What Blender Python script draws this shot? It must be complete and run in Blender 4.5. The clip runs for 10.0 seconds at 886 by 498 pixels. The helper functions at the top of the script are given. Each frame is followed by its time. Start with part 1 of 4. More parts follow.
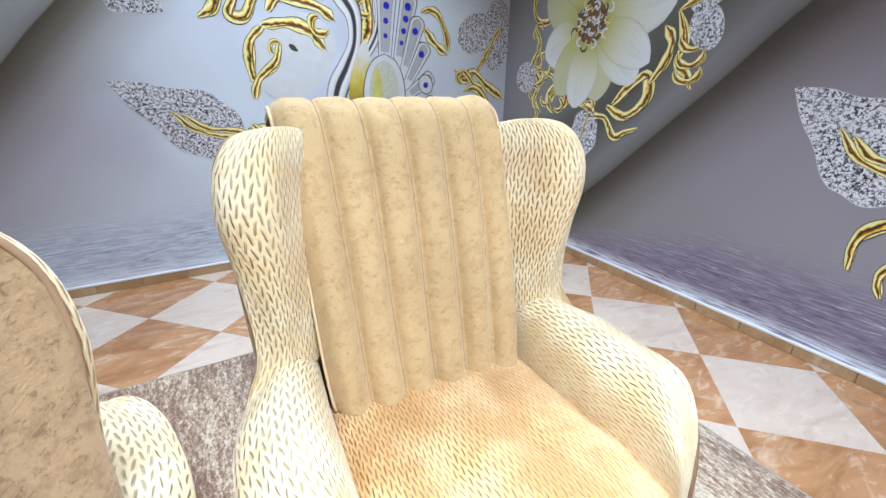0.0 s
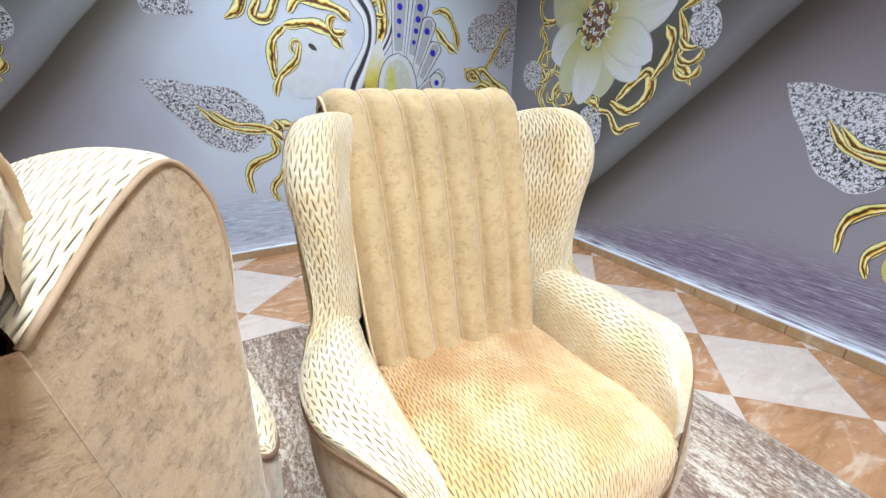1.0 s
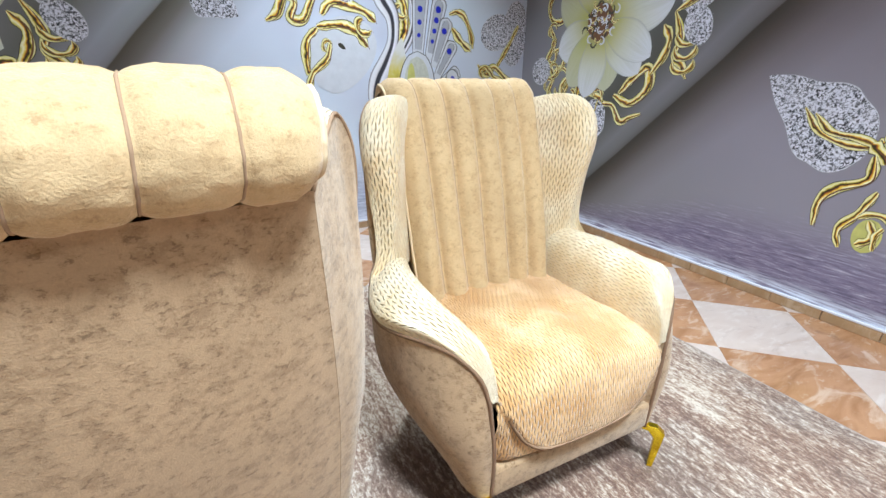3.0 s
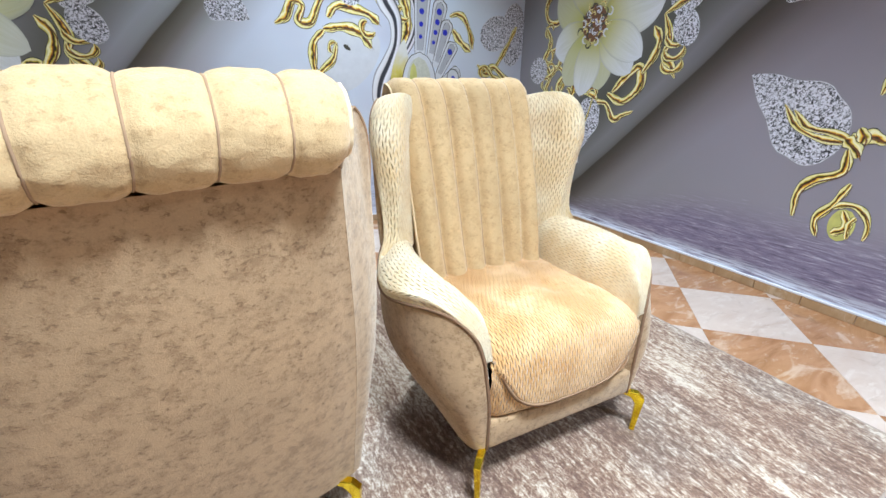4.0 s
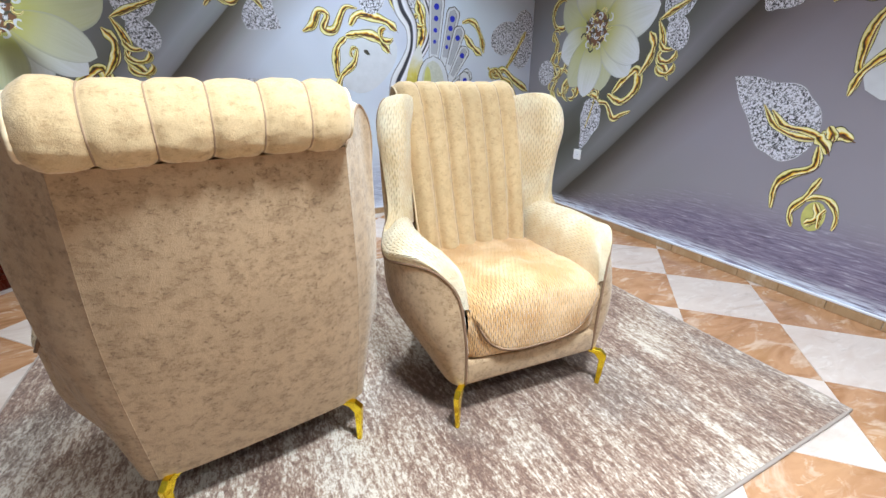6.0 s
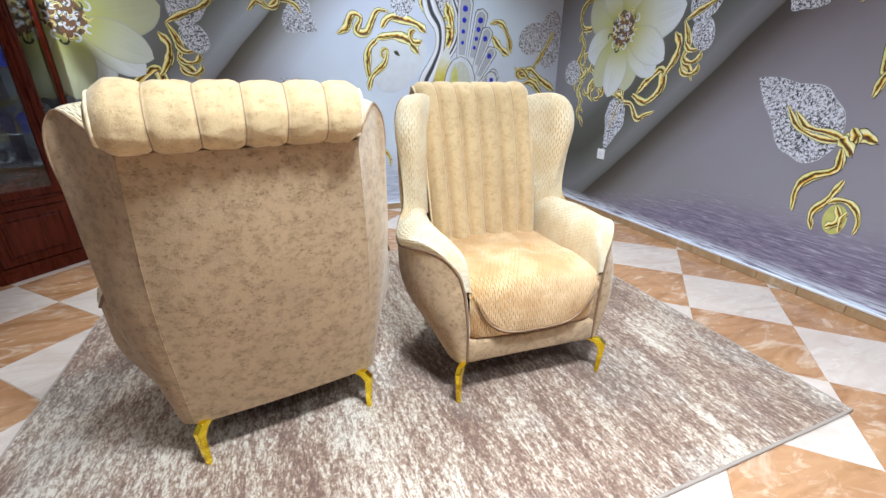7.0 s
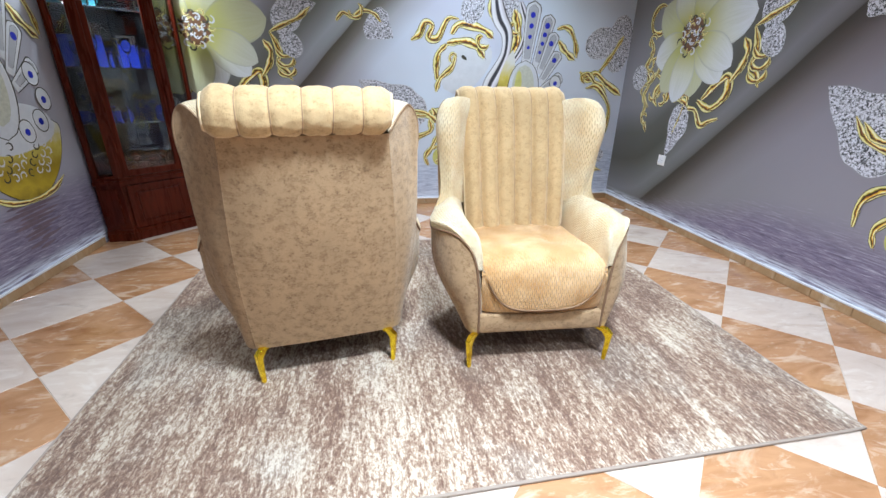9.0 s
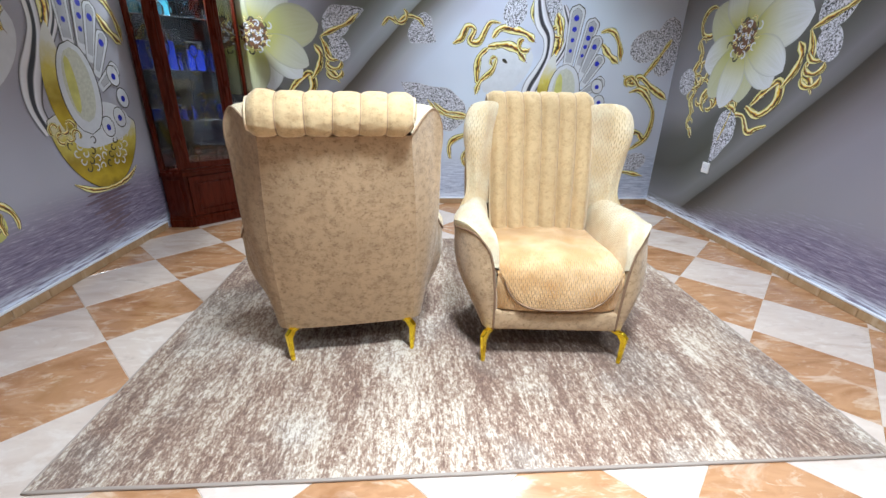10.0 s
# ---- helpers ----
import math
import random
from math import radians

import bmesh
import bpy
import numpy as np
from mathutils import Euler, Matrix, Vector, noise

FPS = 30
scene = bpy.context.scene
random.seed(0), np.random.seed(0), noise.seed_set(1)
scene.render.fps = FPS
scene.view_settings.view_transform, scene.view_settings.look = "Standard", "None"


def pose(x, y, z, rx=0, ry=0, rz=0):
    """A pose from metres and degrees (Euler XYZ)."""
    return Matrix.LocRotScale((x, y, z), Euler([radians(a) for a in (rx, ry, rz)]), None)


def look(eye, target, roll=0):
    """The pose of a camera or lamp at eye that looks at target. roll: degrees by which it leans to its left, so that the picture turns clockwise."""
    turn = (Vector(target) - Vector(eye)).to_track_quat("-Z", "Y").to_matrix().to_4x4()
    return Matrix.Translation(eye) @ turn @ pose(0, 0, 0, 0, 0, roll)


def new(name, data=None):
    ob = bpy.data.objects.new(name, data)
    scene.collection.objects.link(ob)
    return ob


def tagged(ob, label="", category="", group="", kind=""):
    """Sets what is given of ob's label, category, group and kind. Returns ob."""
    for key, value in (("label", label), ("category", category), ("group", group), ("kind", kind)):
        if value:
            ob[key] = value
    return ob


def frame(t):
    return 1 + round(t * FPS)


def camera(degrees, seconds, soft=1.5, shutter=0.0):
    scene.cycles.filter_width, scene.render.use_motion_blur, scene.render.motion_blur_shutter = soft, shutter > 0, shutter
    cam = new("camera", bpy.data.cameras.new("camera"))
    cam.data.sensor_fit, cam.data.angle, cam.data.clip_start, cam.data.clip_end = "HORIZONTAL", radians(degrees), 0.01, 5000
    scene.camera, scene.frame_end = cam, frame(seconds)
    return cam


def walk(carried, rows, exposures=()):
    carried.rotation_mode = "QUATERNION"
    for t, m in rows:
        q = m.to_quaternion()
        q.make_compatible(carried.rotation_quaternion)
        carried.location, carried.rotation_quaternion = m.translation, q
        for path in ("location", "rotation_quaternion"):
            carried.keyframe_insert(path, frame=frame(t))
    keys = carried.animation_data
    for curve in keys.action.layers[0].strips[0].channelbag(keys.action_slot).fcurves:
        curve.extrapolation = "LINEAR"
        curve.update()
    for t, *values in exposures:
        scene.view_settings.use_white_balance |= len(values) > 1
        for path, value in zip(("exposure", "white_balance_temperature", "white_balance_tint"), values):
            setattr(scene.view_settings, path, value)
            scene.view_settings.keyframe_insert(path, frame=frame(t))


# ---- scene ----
cam = camera(94.5, 10.0)
PATH = [
    (0, (-1.503, -0.454, 1.145), (-0.576, 1.154, 0.4), 0.5),
    (0.5, (-1.563, -0.502, 1.135), (-0.64, 1.109, 0.389), 0.5),
    (1, (-1.63, -0.548, 1.128), (-0.71, 1.064, 0.383), 0.4),
    (1.5, (-1.695, -0.597, 1.114), (-0.779, 1.019, 0.371), 0.4),
    (2, (-1.757, -0.643, 1.109), (-0.849, 0.975, 0.364), 0.3),
    (2.5, (-1.806, -0.697, 1.104), (-0.904, 0.924, 0.357), 0.2),
    (4, (-1.915, -0.879, 1.1), (-1.021, 0.746, 0.35), 0.0),
    (4.5, (-1.94, -0.942, 1.103), (-1.053, 0.685, 0.352), -0.1),
    (5, (-1.956, -1.015, 1.105), (-1.077, 0.617, 0.354), -0.1),
    (6.5, (-1.949, -1.245, 1.109), (-1.209, 0.456, 0.361), -0.0),
    (7, (-1.929, -1.318, 1.112), (-1.263, 0.412, 0.361), 0.1),
    (7.5, (-1.898, -1.394, 1.118), (-1.305, 0.363, 0.368), 0.3),
    (8, (-1.874, -1.464, 1.128), (-1.357, 0.315, 0.374), 0.6),
    (8.5, (-1.845, -1.536, 1.124), (-1.417, 0.267, 0.372), 0.8),
    (9, (-1.812, -1.604, 1.131), (-1.482, 0.219, 0.379), 0.9),
    (9.5, (-1.776, -1.656, 1.139), (-1.543, 0.183, 0.388), 1.1),
    (10, (-1.73, -1.7, 1.15), (-1.604, 0.148, 0.397), 1.3),
]
walk(cam, [(t, look(eye, target, roll)) for t, eye, target, roll in PATH])

# ---- world and lights ----
world = bpy.data.worlds.new("world")
world.use_nodes = True
scene.world = world
world.node_tree.nodes["Background"].inputs["Color"].default_value = (0.9, 0.95, 1.0, 1)
world.node_tree.nodes["Background"].inputs["Strength"].default_value = 0.3

X_L, X_R, Y_F, Y_B, H = -3.76, 0.69, -3.4, 2.375, 2.75
LAMPS = [(-1.4, -1.1, 140), (-2.6, -2.2, 4), (-0.7, -2.2, 46), (-2.75, 1.0, 4), (-0.9, 1.4, 70), (0.0, 0.6, 8)]
for lx, ly, watts in LAMPS:
    lamp = bpy.data.lights.new("downlight_beam", "AREA")
    lamp.shape, lamp.size, lamp.energy, lamp.color, lamp.spread = "DISK", 0.42, watts * 0.5, (0.83, 0.99, 1.16), radians(125)
    beam = new("downlight_beam", lamp)
    beam.matrix_world = pose(lx, ly, H - 0.03)


# ---- helpers for meshes ----
def part(name, bm, material, parent=None, label="", smooth=True):
    me = bpy.data.meshes.new(name)
    bm.to_mesh(me)
    bm.free()
    for poly in me.polygons:
        poly.use_smooth = smooth
    me.materials.append(material)
    ob = new(name, me)
    if parent is not None:
        ob.parent = parent
    if label:
        ob["label"] = label
    return ob


def holder(name, label, category, group="", m=None):
    ob = new(name)
    ob.empty_display_size = 0.1
    if m is not None:
        ob.matrix_basis = m
    return tagged(ob, label, category, group)


def spline(points, n):
    """n points on a Catmull-Rom curve through the given ones; works on stacks of curves too."""
    p = np.asarray(points, float)
    k = len(p)
    p = np.concatenate([[2 * p[0] - p[1]], p, [2 * p[-1] - p[-2]]])
    out = []
    for a in np.linspace(0, k - 1 - 1e-9, n):
        i, f = int(a), a - int(a)
        p0, p1, p2, p3 = p[i], p[i + 1], p[i + 2], p[i + 3]
        out.append(0.5 * (2 * p1 + (p2 - p0) * f + (2 * p0 - 5 * p1 + 4 * p2 - p3) * f ** 2 + (3 * p1 - p0 - 3 * p2 + p3) * f ** 3))
    return np.array(out)


def sheet(grid, bm=None, flip=False):
    """A surface over a grid of points [m][n][3], with UVs in metres."""
    bm = bm or bmesh.new()
    g = np.asarray(grid, float)
    m, n = g.shape[:2]
    uv = bm.loops.layers.uv.verify()
    along = np.concatenate([[0], np.cumsum(np.linalg.norm(np.diff(g, axis=0), axis=2).mean(1))])
    across = np.concatenate([[0], np.cumsum(np.linalg.norm(np.diff(g, axis=1), axis=2).mean(0))])
    vs = [[bm.verts.new(g[i, j]) for j in range(n)] for i in range(m)]
    for i in range(m - 1):
        for j in range(n - 1):
            ring = [(i, j), (i + 1, j), (i + 1, j + 1), (i, j + 1)]
            if flip:
                ring.reverse()
            try:
                f = bm.faces.new([vs[a][b] for a, b in ring])
            except ValueError:
                continue
            for loop, (a, b) in zip(f.loops, ring):
                loop[uv].uv = (across[b], along[a])
    return bm


def tube(points, r, seg=6, bm=None, closed=False):
    bm = bm or bmesh.new()
    p = np.asarray(points, float)
    n = len(p)
    rings = []
    for i in range(n):
        t = p[(i + 1) % n] - p[i - 1] if closed else p[min(i + 1, n - 1)] - p[max(i - 1, 0)]
        t = Vector(t).normalized()
        side = t.cross(Vector((0.13, 0.21, 0.97))).normalized()
        up = t.cross(side)
        rr = r[i] if hasattr(r, "__len__") else r
        rings.append([bm.verts.new(Vector(p[i]) + rr * (math.cos(a) * side + math.sin(a) * up)) for a in np.linspace(0, 2 * math.pi, seg, endpoint=False)])
    for i in range(n if closed else n - 1):
        a, b = rings[i], rings[(i + 1) % n]
        for j in range(seg):
            bm.faces.new((a[j], a[(j + 1) % seg], b[(j + 1) % seg], b[j]))
    if not closed:
        bm.faces.new(rings[0][::-1])
        bm.faces.new(rings[-1])
    return bm


def box(x0, x1, y0, y1, z0, z1, bevel=0.0, bm=None, segments=2):
    bm = bm or bmesh.new()
    vs = [bm.verts.new((x, y, z)) for x in (x0, x1) for y in (y0, y1) for z in (z0, z1)]
    faces = [bm.faces.new([vs[i] for i in q]) for q in ((0, 1, 3, 2), (4, 6, 7, 5), (0, 4, 5, 1), (2, 3, 7, 6), (0, 2, 6, 4), (1, 5, 7, 3))]
    if bevel:
        edges = list({e for f in faces for e in f.edges})
        bmesh.ops.bevel(bm, geom=edges, offset=bevel, segments=segments, profile=0.5, affect="EDGES")
    return bm


def prism(outline, z0, z1, bm=None):
    """An upright block over a plan outline (anticlockwise)."""
    bm = bm or bmesh.new()
    lo = [bm.verts.new((x, y, z0)) for x, y in outline]
    hi = [bm.verts.new((x, y, z1)) for x, y in outline]
    bm.faces.new(lo[::-1])
    bm.faces.new(hi)
    for i in range(len(lo)):
        j = (i + 1) % len(lo)
        bm.faces.new((lo[i], lo[j], hi[j], hi[i]))
    return bm


def lathe(profile, seg=16, bm=None, at=(0, 0, 0)):
    bm = bm or bmesh.new()
    rings = [[bm.verts.new((at[0] + r * math.cos(a), at[1] + r * math.sin(a), at[2] + z)) for a in np.linspace(0, 2 * math.pi, seg, endpoint=False)] for r, z in profile]
    for a, b in zip(rings, rings[1:]):
        for j in range(seg):
            bm.faces.new((a[j], a[(j + 1) % seg], b[(j + 1) % seg], b[j]))
    bm.faces.new(rings[0][::-1])
    bm.faces.new(rings[-1])
    return bm


# ---- materials ----
class Nodes:
    """A material and short ways to add nodes to it."""

    def __init__(self, name, rough=0.5, metal=0.0):
        self.mat = bpy.data.materials.new(name)
        self.mat.use_nodes = True
        self.tree = self.mat.node_tree
        self.bsdf = self.tree.nodes["Principled BSDF"]
        self.bsdf.inputs["Roughness"].default_value = rough
        self.bsdf.inputs["Metallic"].default_value = metal

    def put(self, socket, value):
        if isinstance(value, bpy.types.NodeSocket):
            self.tree.links.new(value, socket)
        elif value is not None:
            socket.default_value = (*value, 1) if isinstance(value, tuple) and len(value) == 3 and socket.type == "RGBA" else value

    def node(self, kind, out=0, ins=(), **props):
        n = self.tree.nodes.new(kind)
        for k, v in props.items():
            setattr(n, k, v)
        for k, v in dict(ins).items():
            self.put(n.inputs[k], v)
        return n.outputs[out]

    def math(self, op, a, b=None, c=None, clamp=False):
        n = self.tree.nodes.new("ShaderNodeMath")
        n.operation, n.use_clamp = op, clamp
        for i, v in enumerate((a, b, c)):
            self.put(n.inputs[i], v)
        return n.outputs[0]

    def coords(self, which="Object", scale=(1, 1, 1), turn=(0, 0, 0)):
        c = self.node("ShaderNodeTexCoord", which)
        return self.node("ShaderNodeMapping", 0, {"Vector": c, "Scale": scale, "Rotation": turn})

    def noise(self, vec, scale, detail=4.0, rough=0.55, distort=0.0, out="Fac"):
        return self.node("ShaderNodeTexNoise", out, {"Vector": vec, "Scale": scale, "Detail": detail, "Roughness": rough, "Distortion": distort})

    def ramp(self, fac, stops, mode="LINEAR"):
        n = self.tree.nodes.new("ShaderNodeValToRGB")
        n.color_ramp.interpolation = mode
        while len(n.color_ramp.elements) < len(stops):
            n.color_ramp.elements.new(0.5)
        for e, (pos, col) in zip(n.color_ramp.elements, stops):
            e.position, e.color = pos, (*col, 1) if len(col) == 3 else col
        self.put(n.inputs[0], fac)
        return n.outputs[0]

    def mix(self, fac, a, b, blend="MIX"):
        n = self.tree.nodes.new("ShaderNodeMix")
        n.data_type, n.blend_type = "RGBA", blend
        self.put(n.inputs[0], fac)
        self.put(n.inputs[6], a)
        self.put(n.inputs[7], b)
        return n.outputs[2]

    def span(self, v, a, b, c=0.0, d=1.0, smooth=True):
        n = self.tree.nodes.new("ShaderNodeMapRange")
        n.interpolation_type = "SMOOTHSTEP" if smooth else "LINEAR"
        for i, x in enumerate((v, a, b, c, d)):
            self.put(n.inputs[i], x)
        return n.outputs[0]

    def bump(self, height, strength=0.3, distance=0.01):
        b = self.node("ShaderNodeBump", 0, {"Height": height, "Strength": strength, "Distance": distance})
        self.tree.links.new(b, self.bsdf.inputs["Normal"])

    def done(self, color, rough=None, **ins):
        self.put(self.bsdf.inputs["Base Color"], color)
        self.put(self.bsdf.inputs["Roughness"], rough)
        for k, v in ins.items():
            self.put(self.bsdf.inputs[k.replace("_", " ")], v)
        return self.mat


def flat(name, color, rough=0.5, metal=0.0, vary=0.06, scale=8.0):
    m = Nodes(name, rough, metal)
    v = m.coords()
    n = m.noise(v, scale, 5)
    c = m.mix(n, tuple(x * (1 - vary) for x in color), tuple(min(1, x * (1 + vary)) for x in color))
    m.bump(m.noise(v, scale * 14, 3), 0.08, 0.002)
    return m.done(c, m.span(n, 0, 1, rough * 0.85, min(1, rough * 1.15)))


def velvet(name, light, dark, marks=1.0):
    """Short-pile plush with brushed, blotchy marks."""
    m = Nodes(name, 0.85)
    v = m.coords()
    big = m.noise(v, 4.0, 4, 0.6)
    blot = m.noise(m.coords(scale=(1, 1, 1.15)), 34.0, 10, 0.74, 0.1)
    speck = m.noise(m.coords(scale=(1.0, 1.0, 1.4)), 105.0, 4, 0.65, 0.6)
    fine = m.noise(v, 420.0, 2)
    c = m.mix(m.span(big, 0.32, 0.68), tuple(x * 0.86 for x in light), light)
    c = m.mix(m.span(blot, 0.45, 0.63, 0.0, 0.55 * marks), c, dark)
    c = m.mix(m.math("MULTIPLY", m.span(speck, 0.53, 0.64, 0.0, 0.7 * marks), m.span(blot, 0.42, 0.56)), c, tuple(x * 0.72 for x in dark))
    c = m.mix(m.span(speck, 0.32, 0.42, 0.3, 0.0), c, tuple(min(1, x * 1.25) for x in light))
    c = m.mix(m.span(fine, 0.3, 0.7, 0.0, 0.22), c, tuple(x * 0.62 for x in light))
    hair = m.math("ADD", m.math("MULTIPLY", speck, 0.5), m.math("MULTIPLY_ADD", blot, 0.5, m.math("MULTIPLY", fine, 0.4)))
    m.bump(hair, 0.5, 0.004)
    return m.done(c, None, Sheen_Weight=0.35, Sheen_Roughness=0.45, Sheen_Tint=(1.0, 0.93, 0.82), Specular_IOR_Level=0.15)


def quilted(name, low=(0.79, 0.61, 0.36), high=(0.91, 0.80, 0.58), tint=(0.60, 0.37, 0.16), slit_shade=0.58, wide=0.0078, tall=0.031):
    """Crinkled plush with rows of small slanted tucks."""
    m = Nodes(name, 0.8)
    uv = m.node("ShaderNodeTexCoord", "UV")
    wob = m.noise(uv, 9.0, 3, out="Color")
    uv2 = m.node("ShaderNodeVectorMath", 0, {0: uv, 1: m.node("ShaderNodeVectorMath", 0, {0: wob, "Scale": 0.012}, operation="SCALE")}, operation="ADD")
    sep = m.tree.nodes.new("ShaderNodeSeparateXYZ")
    m.put(sep.inputs[0], uv2)
    u = m.math("DIVIDE", sep.outputs[0], wide)
    col = m.math("FLOOR", u)
    odd = m.math("PINGPONG", col, 1.0)
    fu = m.math("SUBTRACT", m.math("FRACT", u), 0.5)
    vv = m.math("MULTIPLY_ADD", odd, 0.5, m.math("DIVIDE", sep.outputs[1], tall))
    fv = m.math("SUBTRACT", m.math("FRACT", vv), 0.5)
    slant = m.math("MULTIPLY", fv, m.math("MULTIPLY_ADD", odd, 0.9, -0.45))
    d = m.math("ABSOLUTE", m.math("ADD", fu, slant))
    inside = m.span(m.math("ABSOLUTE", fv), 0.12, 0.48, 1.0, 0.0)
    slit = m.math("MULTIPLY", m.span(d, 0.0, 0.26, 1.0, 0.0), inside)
    n1 = m.noise(uv, 7.0, 4)
    n2 = m.noise(uv, 60.0, 4)
    c = m.mix(m.span(n1, 0.35, 0.7), low, high)
    c = m.mix(m.span(n2, 0.45, 0.75, 0, 0.35), c, tint)
    # shade inside the tucks mixed into the colour, on top of the bump
    c = m.mix(m.math("MULTIPLY", slit, slit_shade), c, tuple(x * 0.8 for x in tint))
    h = m.math("SUBTRACT", m.math("MULTIPLY", n2, 0.25), slit)
    m.bump(h, 0.9, 0.006)
    return m.done(c, None, Sheen_Weight=0.4, Sheen_Roughness=0.4, Sheen_Tint=(1.0, 0.95, 0.85), Specular_IOR_Level=0.2)


def marble(name, a, b, vein):
    m = Nodes(name, 0.22)
    rnd = m.node("ShaderNodeObjectInfo", "Random")
    pos = m.node("ShaderNodeNewGeometry", "Position")
    shift = m.node("ShaderNodeCombineXYZ", 0, {0: m.math("MULTIPLY", rnd, 37.0), 1: m.math("MULTIPLY", rnd, 91.0), 2: 0.0})
    p = m.node("ShaderNodeVectorMath", 0, {0: pos, 1: shift}, operation="ADD")
    st = m.node("ShaderNodeMapping", 0, {"Vector": p, "Scale": (1.5, 3.6, 1), "Rotation": (0, 0, 0.75)})
    n1 = m.noise(st, 1.5, 6, 0.55, 1.2)
    n2 = m.noise(st, 2.1, 7, 0.6, 1.4)
    c = m.ramp(n1, [(0.3, a), (0.55, b), (0.75, a)])
    thin = m.noise(st, 7.0, 6, 0.65, 0.6)
    c = m.mix(m.span(n2, 0.54, 0.70, 0.0, 0.75), c, vein)
    c = m.mix(m.math("MULTIPLY", m.span(thin, 0.54, 0.64, 0.0, 0.6), m.span(n1, 0.35, 0.6)), c, vein)
    c = m.mix(m.span(n2, 0.44, 0.28, 0.0, 0.5), c, tuple(x * 0.68 for x in a))
    c = m.mix(m.math("MULTIPLY", rnd, 0.14), c, tuple(x * 0.6 for x in a))
    return m.done(c, m.span(n1, 0.2, 0.8, 0.12, 0.24))


def rug_material():
    """Worn woven rug: short dashes of taupe and russet over cream, thick in some bands and thin in others."""
    m = Nodes("distressed_rug_pile", 0.95)
    v = m.coords("Object")
    band = m.noise(m.coords("Object", (2.6, 0.7, 1)), 1.7, 4, 0.6, 0.4)
    patch = m.noise(v, 1.5, 3, 0.5)
    streak = m.noise(m.coords("Object", (20, 3.6, 1)), 1.5, 6, 0.66, 0.5)
    dash = m.noise(m.coords("Object", (58, 26, 1)), 1.6, 5, 0.72, 0.6)
    cell = m.noise(m.coords("Object", (120, 75, 1)), 1.6, 3, 0.6)
    fine = m.noise(v, 260.0, 2)
    weave = m.math("ADD", m.math("MULTIPLY", dash, 0.72), m.math("MULTIPLY_ADD", streak, 0.42, m.math("MULTIPLY", cell, 0.30)))
    thread = m.node("ShaderNodeTexWhiteNoise", "Value", {"Vector": m.node("ShaderNodeVectorMath", 0, {0: v, 1: (0.0055, 0.016, 1.0)}, operation="SNAP")}, noise_dimensions="2D")
    knot = m.node("ShaderNodeTexWhiteNoise", "Value", {"Vector": m.node("ShaderNodeVectorMath", 0, {0: v, 1: (0.012, 0.045, 1.0)}, operation="SNAP")}, noise_dimensions="2D")
    weave = m.math("ADD", weave, m.math("MULTIPLY_ADD", m.math("SUBTRACT", thread, 0.5), 0.085, m.math("MULTIPLY", m.math("SUBTRACT", knot, 0.5), 0.07)))
    weave = m.math("ADD", weave, m.math("MULTIPLY_ADD", band, -0.42, m.math("MULTIPLY", patch, -0.26)))
    warm_c = m.ramp(weave, [(0.24, (0.15, 0.08, 0.055)), (0.33, (0.26, 0.15, 0.105)), (0.39, (0.38, 0.255, 0.18)), (0.435, (0.51, 0.385, 0.285)), (0.50, (0.71, 0.61, 0.49))])
    grey_c = m.ramp(weave, [(0.24, (0.17, 0.11, 0.085)), (0.33, (0.28, 0.195, 0.15)), (0.39, (0.40, 0.31, 0.245)), (0.435, (0.54, 0.44, 0.355)), (0.50, (0.74, 0.66, 0.56))])
    c = m.mix(m.span(m.noise(v, 1.9, 3), 0.48, 0.64), warm_c, grey_c)
    c = m.mix(m.span(fine, 0.3, 0.7, 0, 0.25), c, (0.33, 0.26, 0.21))
    h = m.math("ADD", m.math("MULTIPLY", weave, 1.2), m.math("MULTIPLY_ADD", cell, 0.6, m.math("MULTIPLY", fine, 0.5)))
    m.bump(h, 0.7, 0.006)
    return m.done(c, None, Sheen_Weight=0.15, Specular_IOR_Level=0.1)


def wood():
    m = Nodes("dark_mahogany", 0.28)
    v = m.coords("Object", (14, 14, 1.4))
    n = m.noise(v, 3.0, 6, 0.6, 0.9)
    c = m.ramp(n, [(0.3, (0.05, 0.006, 0.0025)), (0.55, (0.085, 0.011, 0.004)), (0.75, (0.13, 0.018, 0.006))])
    m.bump(n, 0.06, 0.003)
    return m.done(c, m.span(n, 0.3, 0.7, 0.22, 0.36), Coat_Weight=0.0, Specular_IOR_Level=0.18)


def gold():
    m = Nodes("polished_gold_metal", 0.16, 1.0)
    n = m.noise(m.coords(), 30.0, 3)
    return m.done(m.mix(n, (0.95, 0.68, 0.03), (1.0, 0.8, 0.07)), m.span(n, 0.3, 0.7, 0.1, 0.24))


def glass(name="clear_glass", tint=(0.95, 0.98, 0.97), rough=0.02):
    m = Nodes(name, rough)
    return m.done(tint, None, Transmission_Weight=1.0, IOR=1.45)


def thin_glass():
    """A window pane that shows a faint gloss over what lies behind."""
    m = Nodes("cabinet_pane_glass", 0.02)
    out = m.tree.nodes["Material Output"]
    clear = m.node("ShaderNodeBsdfTransparent", 0, {"Color": (0.80, 0.84, 0.85)})
    shine = m.node("ShaderNodeBsdfGlossy", 0, {"Roughness": 0.02})
    f = m.node("ShaderNodeFresnel", 0, {"IOR": 1.45})
    mixed = m.node("ShaderNodeMixShader", 0, {0: m.math("MULTIPLY", f, 1.4, clamp=True), 1: clear, 2: shine})
    m.tree.links.new(mixed, out.inputs["Surface"])
    return m.mat


